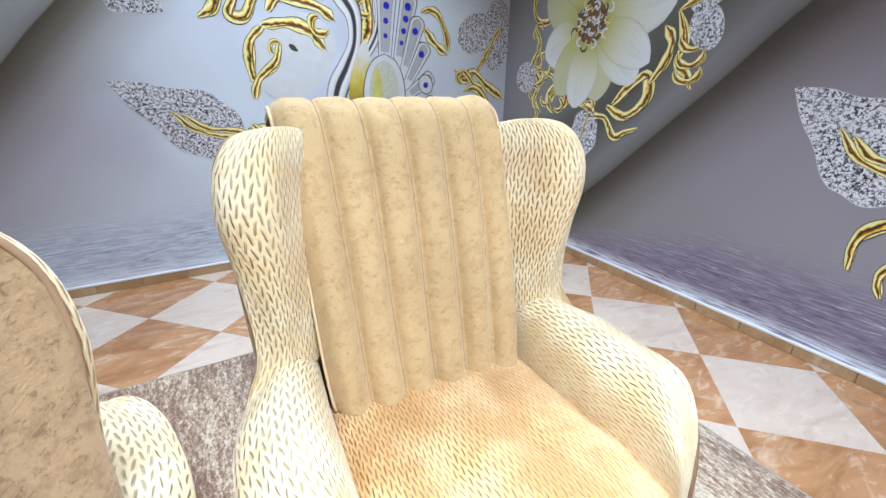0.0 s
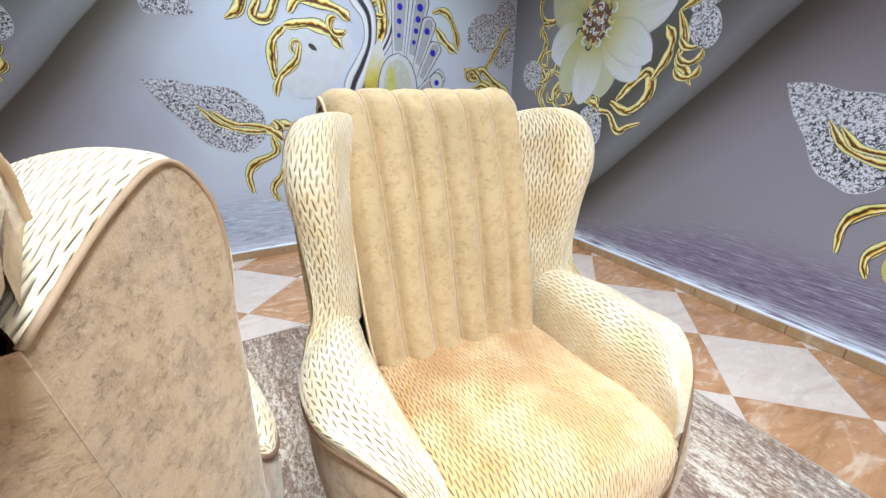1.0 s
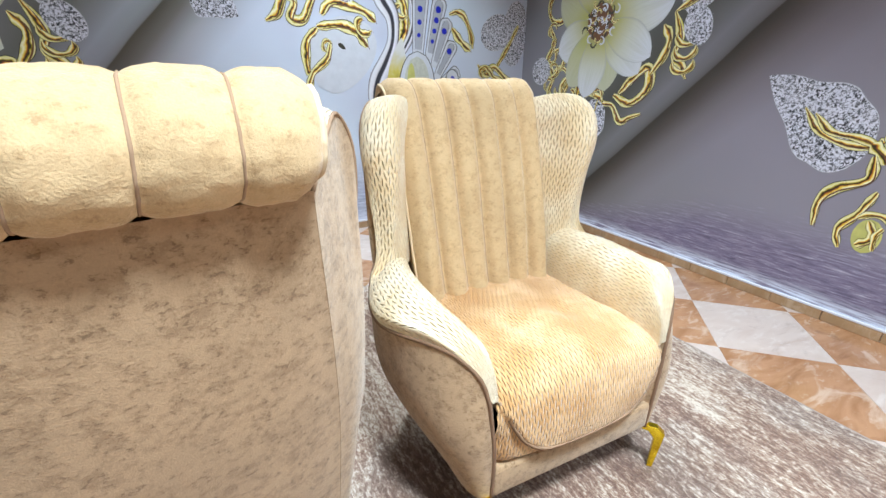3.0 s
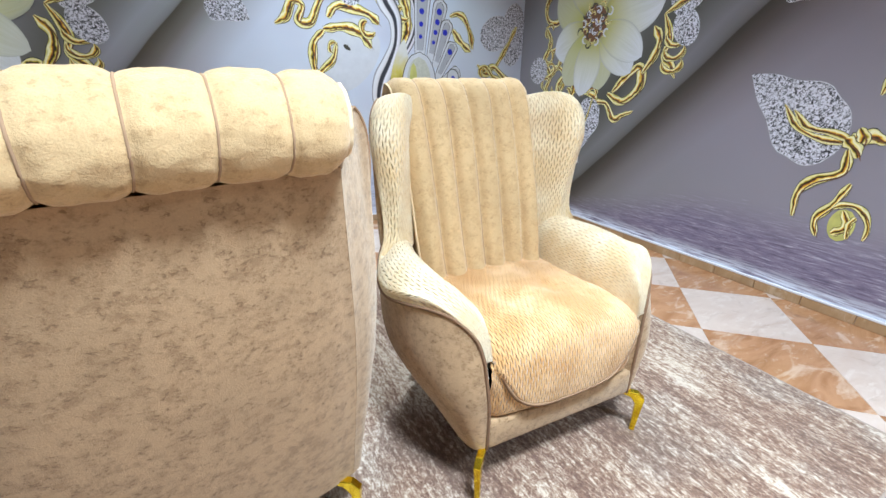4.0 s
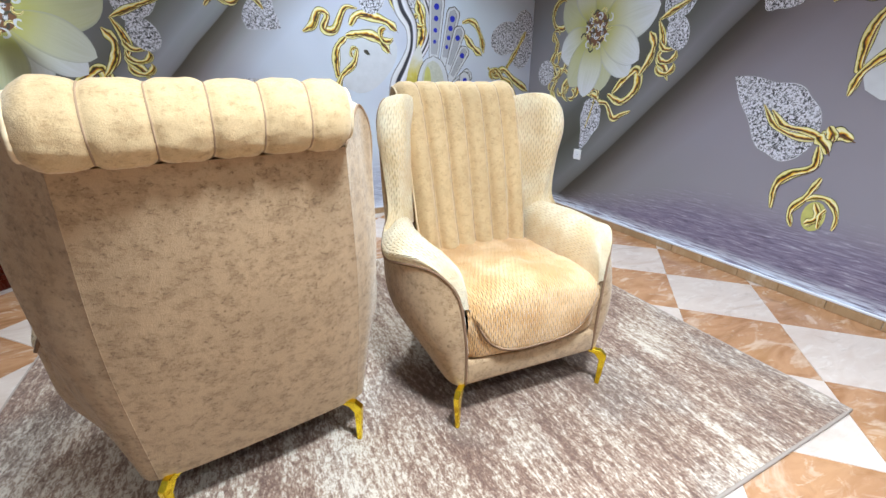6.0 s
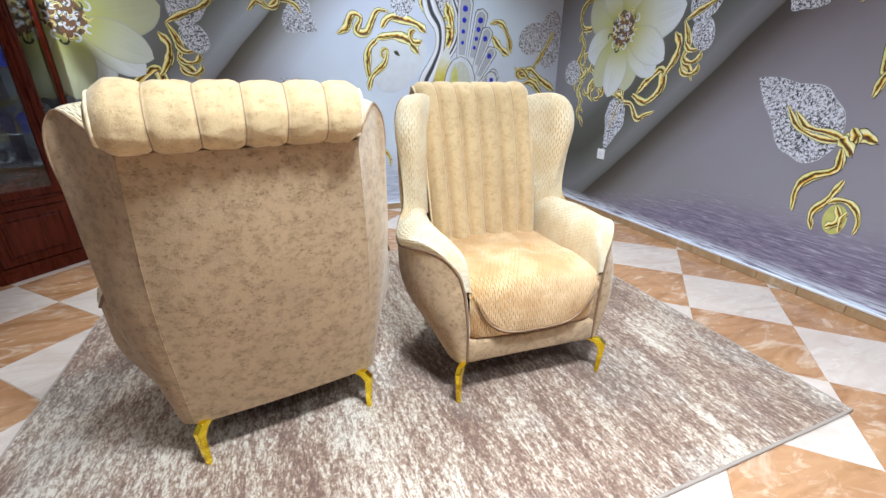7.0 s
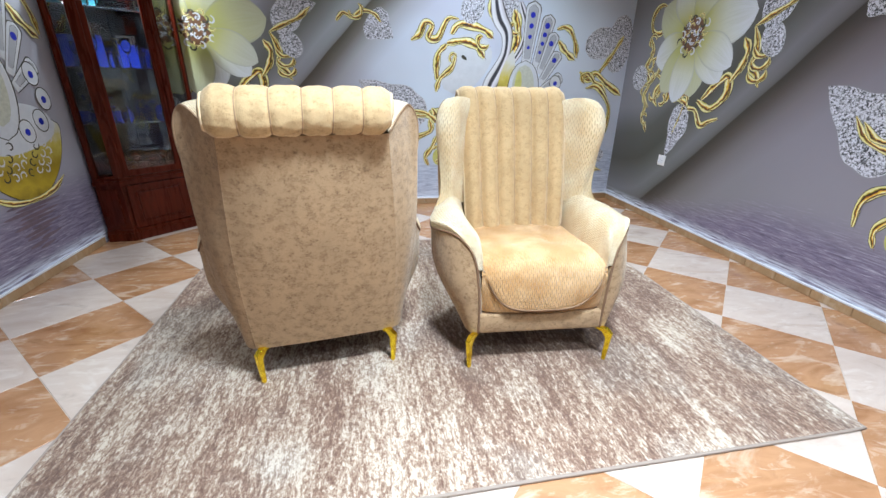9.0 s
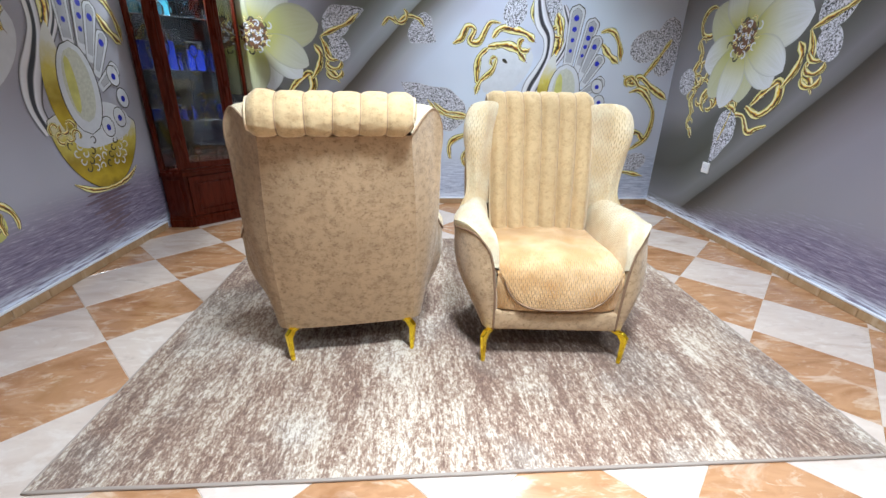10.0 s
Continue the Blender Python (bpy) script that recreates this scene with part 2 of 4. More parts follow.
def mural_ground(name, axis, sign, offset, mauve_dim):
    """Printed backdrop of soft drapery above rippled water; s runs along the wall."""
    m = Nodes(name, 0.42)
    sep = m.tree.nodes.new("ShaderNodeSeparateXYZ")
    m.put(sep.inputs[0], m.node("ShaderNodeNewGeometry", "Position"))
    s = m.math("MULTIPLY_ADD", sep.outputs[axis], sign, offset)
    z = sep.outputs[2]
    flatv = m.node("ShaderNodeCombineXYZ", 0, {0: s, 1: z, 2: 0.0})
    wob = m.noise(flatv, 0.9, 2)
    # base also carries light: lifted on the back wall, lowered on the sides
    base = m.mix(m.span(s, 0.5, 1.6), (0.40, 0.40, 0.46), (0.64, 0.72, 0.82)) if not mauve_dim else m.mix(m.span(s, 0.0, 1.6), *(((0.235, 0.235, 0.235), (0.275, 0.255, 0.295)) if name.endswith("right") else ((0.34, 0.34, 0.37), (0.40, 0.40, 0.46))))
    base = m.mix(m.span(wob, 0.35, 0.65, 0, 0.5), base, (0.29, 0.27, 0.315) if mauve_dim else (0.42, 0.40, 0.50))
    # one broad fold of cloth that climbs along the wall
    line = m.math("MULTIPLY_ADD", s, 1.01, 0.33)
    soft = m.math("SQRT", m.math("MULTIPLY_ADD", line, line, 0.03))
    f = m.math("SUBTRACT", z, m.math("MULTIPLY", m.math("ADD", line, soft), 0.5))
    f = m.math("MULTIPLY_ADD", m.math("SUBTRACT", wob, 0.5), 0.10, f)
    fold = m.ramp(m.span(f, -1.0, 1.0, 0, 1, False),
                  [(0.0, (1, 1, 1)), (0.24, (0.97, 0.95, 0.97)), (0.36, (0.72, 0.67, 0.64)), (0.44, (0.34, 0.29, 0.23)), (0.496, (0.17, 0.14, 0.09)), (0.501, (0.46, 0.44, 0.39)), (0.53, (0.64, 0.64, 0.60)), (0.575, (0.76, 0.77, 0.75)), (0.63, (0.56, 0.56, 0.51)), (0.72, (0.31, 0.31, 0.23)), (0.84, (0.43, 0.43, 0.38)), (0.96, (0.95, 0.95, 1.0))])
    c = m.mix(1.0, base, fold, "MULTIPLY")
    # mauve water with streaked ripples
    rip = m.noise(m.node("ShaderNodeMapping", 0, {"Vector": flatv, "Scale": (5, 62, 1), "Rotation": (0, 0, 0.07)}), 1.6, 8, 0.75, 0.7)
    water = m.ramp(rip, [(0.33, (0.07, 0.055, 0.095) if mauve_dim else (0.2, 0.24, 0.36)), (0.47, (0.18, 0.15, 0.23) if mauve_dim else (0.42, 0.47, 0.6)), (0.58, (0.28, 0.25, 0.33) if mauve_dim else (0.6, 0.66, 0.78)), (0.72, (0.66, 0.66, 0.76))])
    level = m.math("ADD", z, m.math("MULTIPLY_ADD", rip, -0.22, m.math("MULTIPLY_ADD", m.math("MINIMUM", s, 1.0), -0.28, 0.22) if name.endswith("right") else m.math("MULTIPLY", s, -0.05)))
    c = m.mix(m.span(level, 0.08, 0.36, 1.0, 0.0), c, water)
    glint = m.noise(m.node("ShaderNodeMapping", 0, {"Vector": flatv, "Scale": (2, 30, 1)}), 3.0, 4)
    c = m.mix(m.math("MULTIPLY", m.span(z, 0.075, 0.15, 1.0, 0.0), m.span(glint, 0.35, 0.6)), c, (0.72, 0.77, 0.88))
    m.bump(m.noise(flatv, 220.0, 2), 0.04, 0.001)
    return m.done(c, m.span(wob, 0.3, 0.7, 0.36, 0.48))


def print_gold():
    """Printed gold ribbon: pale rim, dark core, amber and lemon glints."""
    m = Nodes("mural_gold_print", 0.42)
    sep = m.tree.nodes.new("ShaderNodeSeparateXYZ")
    m.put(sep.inputs[0], m.node("ShaderNodeTexCoord", "UV"))
    n = m.noise(m.node("ShaderNodeNewGeometry", "Position"), 26.0, 4)
    u = m.math("ADD", sep.outputs[0], m.math("MULTIPLY_ADD", n, 0.7, -0.35))
    c = m.ramp(u, [(0.0, (0.75, 0.68, 0.25)), (0.17, (0.84, 0.79, 0.45)), (0.29, (0.62, 0.48, 0.03)), (0.36, (0.035, 0.025, 0.01)), (0.48, (0.045, 0.025, 0.012)), (0.54, (0.50, 0.13, 0.02)), (0.62, (0.85, 0.62, 0.05)), (0.80, (0.93, 0.90, 0.62)), (1.0, (0.62, 0.56, 0.12))])
    return m.done(c)


def print_neck():
    m = Nodes("mural_swan_neck_print", 0.42)
    sep = m.tree.nodes.new("ShaderNodeSeparateXYZ")
    m.put(sep.inputs[0], m.node("ShaderNodeTexCoord", "UV"))
    c = m.ramp(sep.outputs[0], [(0.0, (0.1, 0.09, 0.09)), (0.1, (0.75, 0.76, 0.8)), (0.3, (0.7, 0.68, 0.7)), (0.38, (0.03, 0.03, 0.04)), (0.56, (0.04, 0.04, 0.05)), (0.64, (0.78, 0.78, 0.84)), (0.86, (0.6, 0.58, 0.62)), (0.95, (0.07, 0.06, 0.06))])
    return m.done(c)


def print_petal():
    m = Nodes("mural_petal_print", 0.42)
    sep = m.tree.nodes.new("ShaderNodeSeparateXYZ")
    m.put(sep.inputs[0], m.node("ShaderNodeTexCoord", "UV"))
    rib = m.noise(m.node("ShaderNodeCombineXYZ", 0, {0: m.math("MULTIPLY", sep.outputs[0], 12.0), 1: sep.outputs[1], 2: 0.0}), 2.0, 3)
    rnd = m.node("ShaderNodeObjectInfo", "Random")
    c = m.ramp(sep.outputs[1], [(0.0, (0.22, 0.19, 0.02)), (0.22, (0.46, 0.44, 0.16)), (0.5, (0.6, 0.61, 0.5)), (0.8, (0.66, 0.68, 0.7)), (1.0, (0.7, 0.72, 0.78))])
    c = m.mix(m.span(rib, 0.4, 0.75, 0, 0.35), c, (0.45, 0.46, 0.36))
    c = m.mix(m.span(rnd, 0.72, 0.8, 0.0, 0.55), c, (0.42, 0.42, 0.1))
    edge = m.math("ABSOLUTE", m.math("SUBTRACT", sep.outputs[0], 0.5))
    c = m.mix(m.span(edge, 0.42, 0.5, 0, 0.5), c, (0.35, 0.36, 0.34))
    return m.done(c)


def print_crystal():
    m = Nodes("mural_crystal_leaf_print", 0.42)
    p = m.node("ShaderNodeNewGeometry", "Position")
    bent = m.node("ShaderNodeVectorMath", 0, {0: p, 1: m.node("ShaderNodeVectorMath", 0, {0: m.noise(p, 30.0, 3, out="Color"), "Scale": 0.06}, operation="SCALE")}, operation="ADD")
    gap = m.node("ShaderNodeTexVoronoi", "Distance", {"Vector": bent, "Scale": 62.0}, feature="DISTANCE_TO_EDGE")
    n = m.noise(p, 70.0, 4, 0.7)
    big = m.noise(p, 14.0, 3)
    k = m.math("MULTIPLY_ADD", m.math("SUBTRACT", n, 0.5), 1.7, m.math("MULTIPLY", gap, 1.2))
    c = m.ramp(k, [(0.0, (0.02, 0.02, 0.025)), (0.04, (0.07, 0.07, 0.08)), (0.10, (0.40, 0.40, 0.44)), (0.24, (0.74, 0.74, 0.82))])
    c = m.mix(m.span(big, 0.4, 0.7, 0.0, 0.25), c, (0.6, 0.6, 0.68))
    return m.done(c)


def print_bowl():
    m = Nodes("mural_gold_bowl_print", 0.42)
    sep = m.tree.nodes.new("ShaderNodeSeparateXYZ")
    m.put(sep.inputs[0], m.node("ShaderNodeTexCoord", "UV"))
    n = m.noise(m.node("ShaderNodeNewGeometry", "Position"), 16.0, 4)
    c = m.ramp(m.math("MULTIPLY_ADD", n, 0.3, sep.outputs[1]), [(0.1, (0.16, 0.1, 0.01)), (0.3, (0.5, 0.36, 0.02)), (0.5, (0.32, 0.22, 0.01)), (0.75, (0.6, 0.5, 0.1)), (1.0, (0.65, 0.65, 0.62))])
    return m.done(c)


M_PLAIN = velvet("beige_plush", (0.50, 0.335, 0.19), (0.225, 0.13, 0.064))
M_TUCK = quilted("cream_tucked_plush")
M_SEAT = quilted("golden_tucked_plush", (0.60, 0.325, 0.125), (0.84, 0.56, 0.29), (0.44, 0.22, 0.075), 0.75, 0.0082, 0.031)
M_CUSH = velvet("straw_plush", (0.64, 0.45, 0.24), (0.40, 0.24, 0.10), 0.65)
M_PIPE = flat("brown_piping", (0.22, 0.125, 0.07), 0.8)
M_PIPE_B = flat("beige_piping", (0.34, 0.215, 0.125), 0.8)
M_PIPE_L = flat("cream_piping", (0.68, 0.52, 0.32), 0.8)
M_UNDER = flat("black_underside_cloth", (0.03, 0.025, 0.022), 0.95)
M_GOLD = gold()
M_CREAM = marble("cream_marble_tile", (0.60, 0.465, 0.385), (0.69, 0.57, 0.49), (0.76, 0.67, 0.60))
M_AMBER = marble("amber_marble_tile", (0.33, 0.145, 0.06), (0.52, 0.275, 0.14), (0.70, 0.52, 0.38))
M_GROUT = flat("pale_grout", (0.62, 0.52, 0.42), 0.9)
M_SKIRT = marble("tan_skirting_tile", (0.36, 0.22, 0.11), (0.45, 0.29, 0.16), (0.55, 0.4, 0.26))
M_RUG = rug_material()
M_BIND = flat("rug_binding_thread", (0.36, 0.29, 0.24), 0.95, scale=60)
M_WOOD = wood()
M_PANE = thin_glass()
M_GLASS = glass()
M_WHITE = flat("white_wall_paint", (0.78, 0.78, 0.77), 0.7)
M_LOW_BOUNCE = flat("low_bounce_taupe", (0.36, 0.33, 0.30), 0.7)
M_TRIM = flat("white_edge_strip", (0.75, 0.76, 0.8), 0.4)
M_PLASTIC = flat("white_switch_plastic", (0.82, 0.82, 0.82), 0.3)
M_DARK = flat("dark_cavity", (0.02, 0.02, 0.02), 0.6)
M_BLUE = flat("cobalt_blue_card", (0.02, 0.05, 0.5), 0.35)
M_TEAL = flat("teal_card", (0.05, 0.3, 0.4), 0.35)
M_SILVER = flat("silver_metal", (0.7, 0.7, 0.72), 0.2, 1.0)
M_P_GOLD, M_P_NECK, M_P_PETAL, M_P_LEAF, M_P_BOWL = print_gold(), print_neck(), print_petal(), print_crystal(), print_bowl()
M_P_WHITE = flat("mural_pearl_print", (0.6, 0.62, 0.66), 0.42, scale=20, vary=0.12)
M_P_LINE = flat("mural_dark_line_print", (0.05, 0.045, 0.03), 0.42)
M_P_PANEL = flat("mural_grey_panel_print", (0.40, 0.41, 0.45), 0.42, scale=20, vary=0.12)
M_P_ROSE = flat("mural_sage_speckle_print", (0.52, 0.53, 0.45), 0.42, scale=60, vary=0.3)
M_P_BLUE = flat("mural_sapphire_print", (0.01, 0.02, 0.42), 0.42)
M_P_LIME = flat("mural_lemon_print", (0.55, 0.53, 0.16), 0.42, scale=14, vary=0.4)
M_P_MURK = flat("mural_brown_reflection_print", (0.17, 0.12, 0.15), 0.42, scale=25, vary=0.5)
M_P_RUST = flat("mural_seed_print", (0.16, 0.07, 0.03), 0.42, scale=40, vary=0.5)


def emitter():
    m = Nodes("lamp_disc", 0.5)
    return m.done((1, 1, 1), None, Emission_Color=(0.92, 0.985, 1.0), Emission_Strength=12.0)


M_EMIT = emitter()

# ---- room ----
T = 0.12
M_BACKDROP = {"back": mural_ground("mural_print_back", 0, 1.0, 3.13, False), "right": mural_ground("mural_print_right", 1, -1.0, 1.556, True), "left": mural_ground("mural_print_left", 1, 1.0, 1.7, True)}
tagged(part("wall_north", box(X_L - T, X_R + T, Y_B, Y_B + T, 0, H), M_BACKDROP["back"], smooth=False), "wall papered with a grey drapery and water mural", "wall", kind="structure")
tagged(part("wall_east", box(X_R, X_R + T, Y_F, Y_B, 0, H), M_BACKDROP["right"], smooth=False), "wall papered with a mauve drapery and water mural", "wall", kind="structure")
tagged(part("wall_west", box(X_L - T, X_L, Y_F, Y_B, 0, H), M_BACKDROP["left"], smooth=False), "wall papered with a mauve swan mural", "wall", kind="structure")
# unseen wall added to close the room; its taupe keeps bounced light low
tagged(part("wall_south_unseen", box(X_L - T, X_R + T, Y_F - T, Y_F, 0, H), M_LOW_BOUNCE, smooth=False), "unseen taupe wall added to close the room and cut bounce light", "wall", kind="structure")
tagged(part("ceiling", box(X_L - T, X_R + T, Y_F - T, Y_B + T, H, H + 0.1), M_WHITE, smooth=False), "plain white painted ceiling", "ceiling", kind="structure")
floor = tagged(part("floor", box(X_L - T, X_R + T, Y_F - T, Y_B + T, -0.1, -0.0025), M_GROUT, smooth=False), "checkered floor of cream and amber marble tiles", "floor", kind="structure")

# ceiling lamps
for lx, ly, watts in LAMPS:
    lamp_ob = holder("ceiling_downlight", "round recessed white ceiling downlight, switched on", "ceiling light", "ceiling downlights", pose(lx, ly, H))
    part("ring", lathe([(0.15, -0.012), (0.16, -0.008), (0.16, 0.0), (0.125, 0.0), (0.125, -0.012)], 28), M_WHITE, lamp_ob)
    part("diffuser", lathe([(0.12, -0.006), (0.12, 0.0)], 28), M_EMIT, lamp_ob)


# ---- armchair ----
def mirror(p):
    return np.asarray(p, float) * np.array([-1, 1, 1])


def make_armchair(lean, roll_shift):
    """lean, roll_shift: how far the loose back cushion has slid sideways at its top and behind."""
    chair = holder("armchair", "beige plush wing armchair with channelled back and gold legs", "armchair", "wing armchairs")
    # outer shell: each column runs from the base over the bulge up to the piped edge
    cols = [
        [(0.265, -0.280, 0.150), (0.267, -0.284, 0.300), (0.280, -0.275, 0.440)],
        [(0.285, -0.276, 0.150), (0.305, -0.283, 0.330), (0.298, -0.260, 0.503)],
        [(0.302, -0.258, 0.150), (0.343, -0.260, 0.340), (0.338, -0.222, 0.550)],
        [(0.314, -0.215, 0.150), (0.385, -0.200, 0.350), (0.380, -0.166, 0.560)],
        [(0.320, -0.130, 0.150), (0.412, -0.100, 0.345), (0.420, -0.080, 0.545)],
        [(0.323, -0.030, 0.150), (0.422, 0.020, 0.335), (0.435, 0.030, 0.516)],
        [(0.324, 0.060, 0.150), (0.418, 0.100, 0.340), (0.430, 0.120, 0.520)],
        [(0.324, 0.120, 0.150), (0.406, 0.160, 0.380), (0.402, 0.196, 0.568)],
        [(0.322, 0.165, 0.150), (0.388, 0.205, 0.430), (0.372, 0.228, 0.645)],
        [(0.320, 0.195, 0.150), (0.380, 0.232, 0.500), (0.381, 0.234, 0.800)],
        [(0.316, 0.218, 0.150), (0.377, 0.252, 0.550), (0.396, 0.234, 0.920)],
        [(0.311, 0.236, 0.150), (0.368, 0.272, 0.590), (0.390, 0.240, 1.000)],
        [(0.303, 0.252, 0.150), (0.350, 0.300, 0.600), (0.358, 0.262, 1.046)],
        [(0.291, 0.266, 0.150), (0.318, 0.332, 0.590), (0.310, 0.338, 1.026)],
        [(0.272, 0.276, 0.150), (0.276, 0.356, 0.570), (0.250, 0.426, 0.968)],
    ]
    right = np.array([spline(c, 18) for c in cols])
    side = spline(right, 85)
    last = right[-1]
    swell = np.column_stack([np.zeros(18), 0.010 + 0.022 * np.sin(np.linspace(0.15, 2.6, 18)), np.zeros(18)])
    two_thirds = last * np.array([0.66, 1, 1]) + swell * 0.72
    half = spline([last, two_thirds, last * np.array([0, 1, 1]) + swell, mirror(two_thirds), mirror(last)], 41)
    tuck = np.stack([right[0], right[0] + np.array([-0.012, 0.012, 0]), right[0] + np.array([-0.022, 0.10, -0.004])])
    part("side_panel", sheet(tuck, sheet(side), flip=True), M_PLAIN, chair)
    part("side_panel", sheet(mirror(tuck), sheet(mirror(side), flip=True)), M_PLAIN, chair)
    part("back_panel", sheet(half), M_PLAIN, chair, "mottled beige plush back panel")
    top = side[:, -1]
    for pts, low in ((top, side[0]), (mirror(top), mirror(side[0]))):
        part("piping", tube(np.concatenate([low, pts[1:46]]), 0.0052), M_PIPE, chair, "dark brown piping")
        part("piping", tube(pts[45:], 0.0034), M_PIPE_B, chair)
    for seam in (side[-1], mirror(side[-1])):
        part("seam", tube(seam, 0.0007, 4), M_PLAIN, chair)
    under = bmesh.new()
    ring = np.concatenate([side[:, 0], half[:, 0], mirror(side[::-1, 0])])
    vs = [under.verts.new(p + np.array([0, 0, 0.004])) for p in ring]
    under.faces.new(vs)
    part("underside", under, M_UNDER, chair, smooth=False)

    # padded arms: from the seat over the crest, rolling out to the piped edge
    rows = []
    for e in top[:44]:
        w = e[0] - 0.252
        k = min(1.0, max(0.0, (e[1] + 0.275) / 0.15))
        k = k * k * (3 - 2 * k)
        crest = e[2] * (1 - k) + 0.607 * k
        lip = 0.003 * k * min(1.0, max(0.0, (0.19 - e[1]) / 0.10))
        y = e[1]
        fade = min(1.0, max(0.0, (0.20 - y) / 0.12))
        yf = y - 0.010 * k * (1 - k)
        rows.append(spline([(0.252, y, 0.40), (0.254 + 0.03 * w, y, 0.40 + (crest - 0.40) * 0.42), (0.252 + 0.16 * w, yf, crest - 0.042 * k - 0.006), (0.252 + 0.38 * w, yf, crest - 0.004 * k),
                            (0.252 + 0.62 * w, yf, crest), (0.252 + 0.88 * w, yf, crest - (0.036 - 0.016 * fade) * k), (e[0] + lip, y - 0.002, e[2] + 0.034 * k * (0.2 + 0.8 * fade)), (e[0], y, e[2] + 0.003)], 30))
    tail = rows[-1]
    for back, inn, drop in ((0.025, 0.80, 0.0), (0.06, 0.62, 0.004), (0.10, 0.45, 0.01)):
        rows.append(np.column_stack([0.25 + (tail[:, 0] - 0.25) * inn, tail[:, 1] + back, tail[:, 2] - drop]))
    rows = np.array(rows)
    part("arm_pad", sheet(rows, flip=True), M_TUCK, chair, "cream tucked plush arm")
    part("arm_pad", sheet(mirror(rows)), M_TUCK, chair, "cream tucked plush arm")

    # thick ears of the wing back, from the piped edge round the front lip to the cushion:
    # narrow above the arm, swelling towards a rounded top, gathered behind the shoulder
    rings = []
    for c in (7, 8, 9, 10):
        x, y, z = right[c][-1]
        g = min(1.0, max(0.0, (z - 0.58) / 0.32))
        lip = 0.212 - 0.040 * g
        rake = 0.05 * (z - 0.57)
        lip = min(lip, y - 0.012)
        rings.append([(x, y, z), (x + 0.007, y - 0.020, z), (x - 0.008, lip + 0.012, z), (x - 0.042, lip, z), (0.302, lip + 0.020, z), (0.266, 0.250 + rake, z), (0.200, 0.340 + rake, z)])
    for c, pts in ((11, [(0.390, 0.218, 1.004), (0.374, 0.196, 1.006), (0.342, 0.186, 1.007), (0.300, 0.205, 1.007), (0.265, 0.255, 1.006), (0.200, 0.350, 1.0)]),
                   (12, [(0.350, 0.250, 1.053), (0.335, 0.241, 1.057), (0.314, 0.238, 1.060), (0.288, 0.248, 1.060), (0.258, 0.285, 1.056), (0.200, 0.355, 1.04)]),
                   (13, [(0.304, 0.327, 1.036), (0.293, 0.317, 1.043), (0.281, 0.310, 1.048), (0.266, 0.310, 1.050), (0.246, 0.325, 1.048), (0.225, 0.360, 1.035)]),
                   (14, [(0.246, 0.420, 0.980), (0.239, 0.414, 0.988), (0.231, 0.408, 0.994), (0.223, 0.400, 0.998), (0.214, 0.395, 1.0), (0.205, 0.390, 0.995)])):
        rings.append([tuple(right[c][-1])] + pts)
    ears = spline(np.array([spline(r, 40) for r in rings]), 90)
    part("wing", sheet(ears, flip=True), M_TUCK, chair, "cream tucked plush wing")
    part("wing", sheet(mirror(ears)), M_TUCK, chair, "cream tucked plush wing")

    # channelled back cushion, folded over the top into a roll behind
    path = spline([(0.188, 0.455), (0.190, 0.468), (0.206, 0.54), (0.232, 0.66), (0.270, 0.82), (0.314, 0.97), (0.340, 1.045), (0.368, 1.084), (0.410, 1.099), (0.452, 1.088), (0.480, 1.052), (0.485, 1.012), (0.468, 0.982), (0.43, 0.972)], 110)
    n_path = len(path)
    tang = np.gradient(path, axis=0)
    tang /= np.linalg.norm(tang, axis=1)[:, None]
    norm = np.column_stack([-tang[:, 1], tang[:, 0]])
    lanes = 6
    us = np.concatenate([[-1.0], np.linspace(-1, 1, lanes * 14 + 1), [1.0]])
    grid = []
    for i, (p, n) in enumerate(zip(path, norm)):
        f = i / (n_path - 1)
        slide = lean * min(1.0, f / 0.55) if f < 0.6 else lean + (roll_shift - lean) * (f - 0.6) / 0.4
        w = 0.239 + 0.024 * min(1.0, f / 0.5) - 0.010 * max(0.0, f - 0.62) / 0.38
        fade = min(1.0, (f + 0.008) / 0.05, (1.004 - f) / 0.05)
        line = []
        for j, u in enumerate(us):
            lane = (u + 1) / 2 * lanes
            q = 2 * (lane - math.floor(lane)) - 1 if 0 < lane < lanes else 1.0
            puff = 1 + 0.35 * noise.noise(Vector((math.floor(lane) * 1.7, 7 * f, 2)))
            bulge = (0.031 - 0.022 * min(1.0, max(0.0, f - 0.40) / 0.2)) * (1 - abs(q) ** (2.2 + 2.6 * f)) * max(0.25, fade) * puff
            crease = 0.0022 * noise.noise(Vector((u * 9, f * 26, 5))) + 0.0012 * noise.noise(Vector((u * 30, f * 60, 1)))
            edge_drop = 0.014 * max(0.0, abs(u) - 0.88) / 0.12
            off = bulge + crease - edge_drop
            rimmed = j in (0, len(us) - 1)
            if rimmed:
                off = -0.085 if f < 0.5 else -0.065
            a = p + n * off
            wav = 0.0035 * noise.noise(Vector((round(lane) * 3.1, 5 * f, 0)))
            line.append((slide + u * (w - (0.006 if rimmed else 0.0)) + wav, a[0], a[1]))
        grid.append(line)
    grid = np.array(grid)
    back = part("back_cushion", sheet(grid), M_CUSH, chair, "straw plush back cushion with six channels")
    for k in (1, len(us) - 2):
        rim = grid[60:, k]
        hub = np.repeat(rim.mean(0)[None], len(rim), 0)
        puff = np.array([0.010 * (1 if k > 1 else -1), 0, 0])
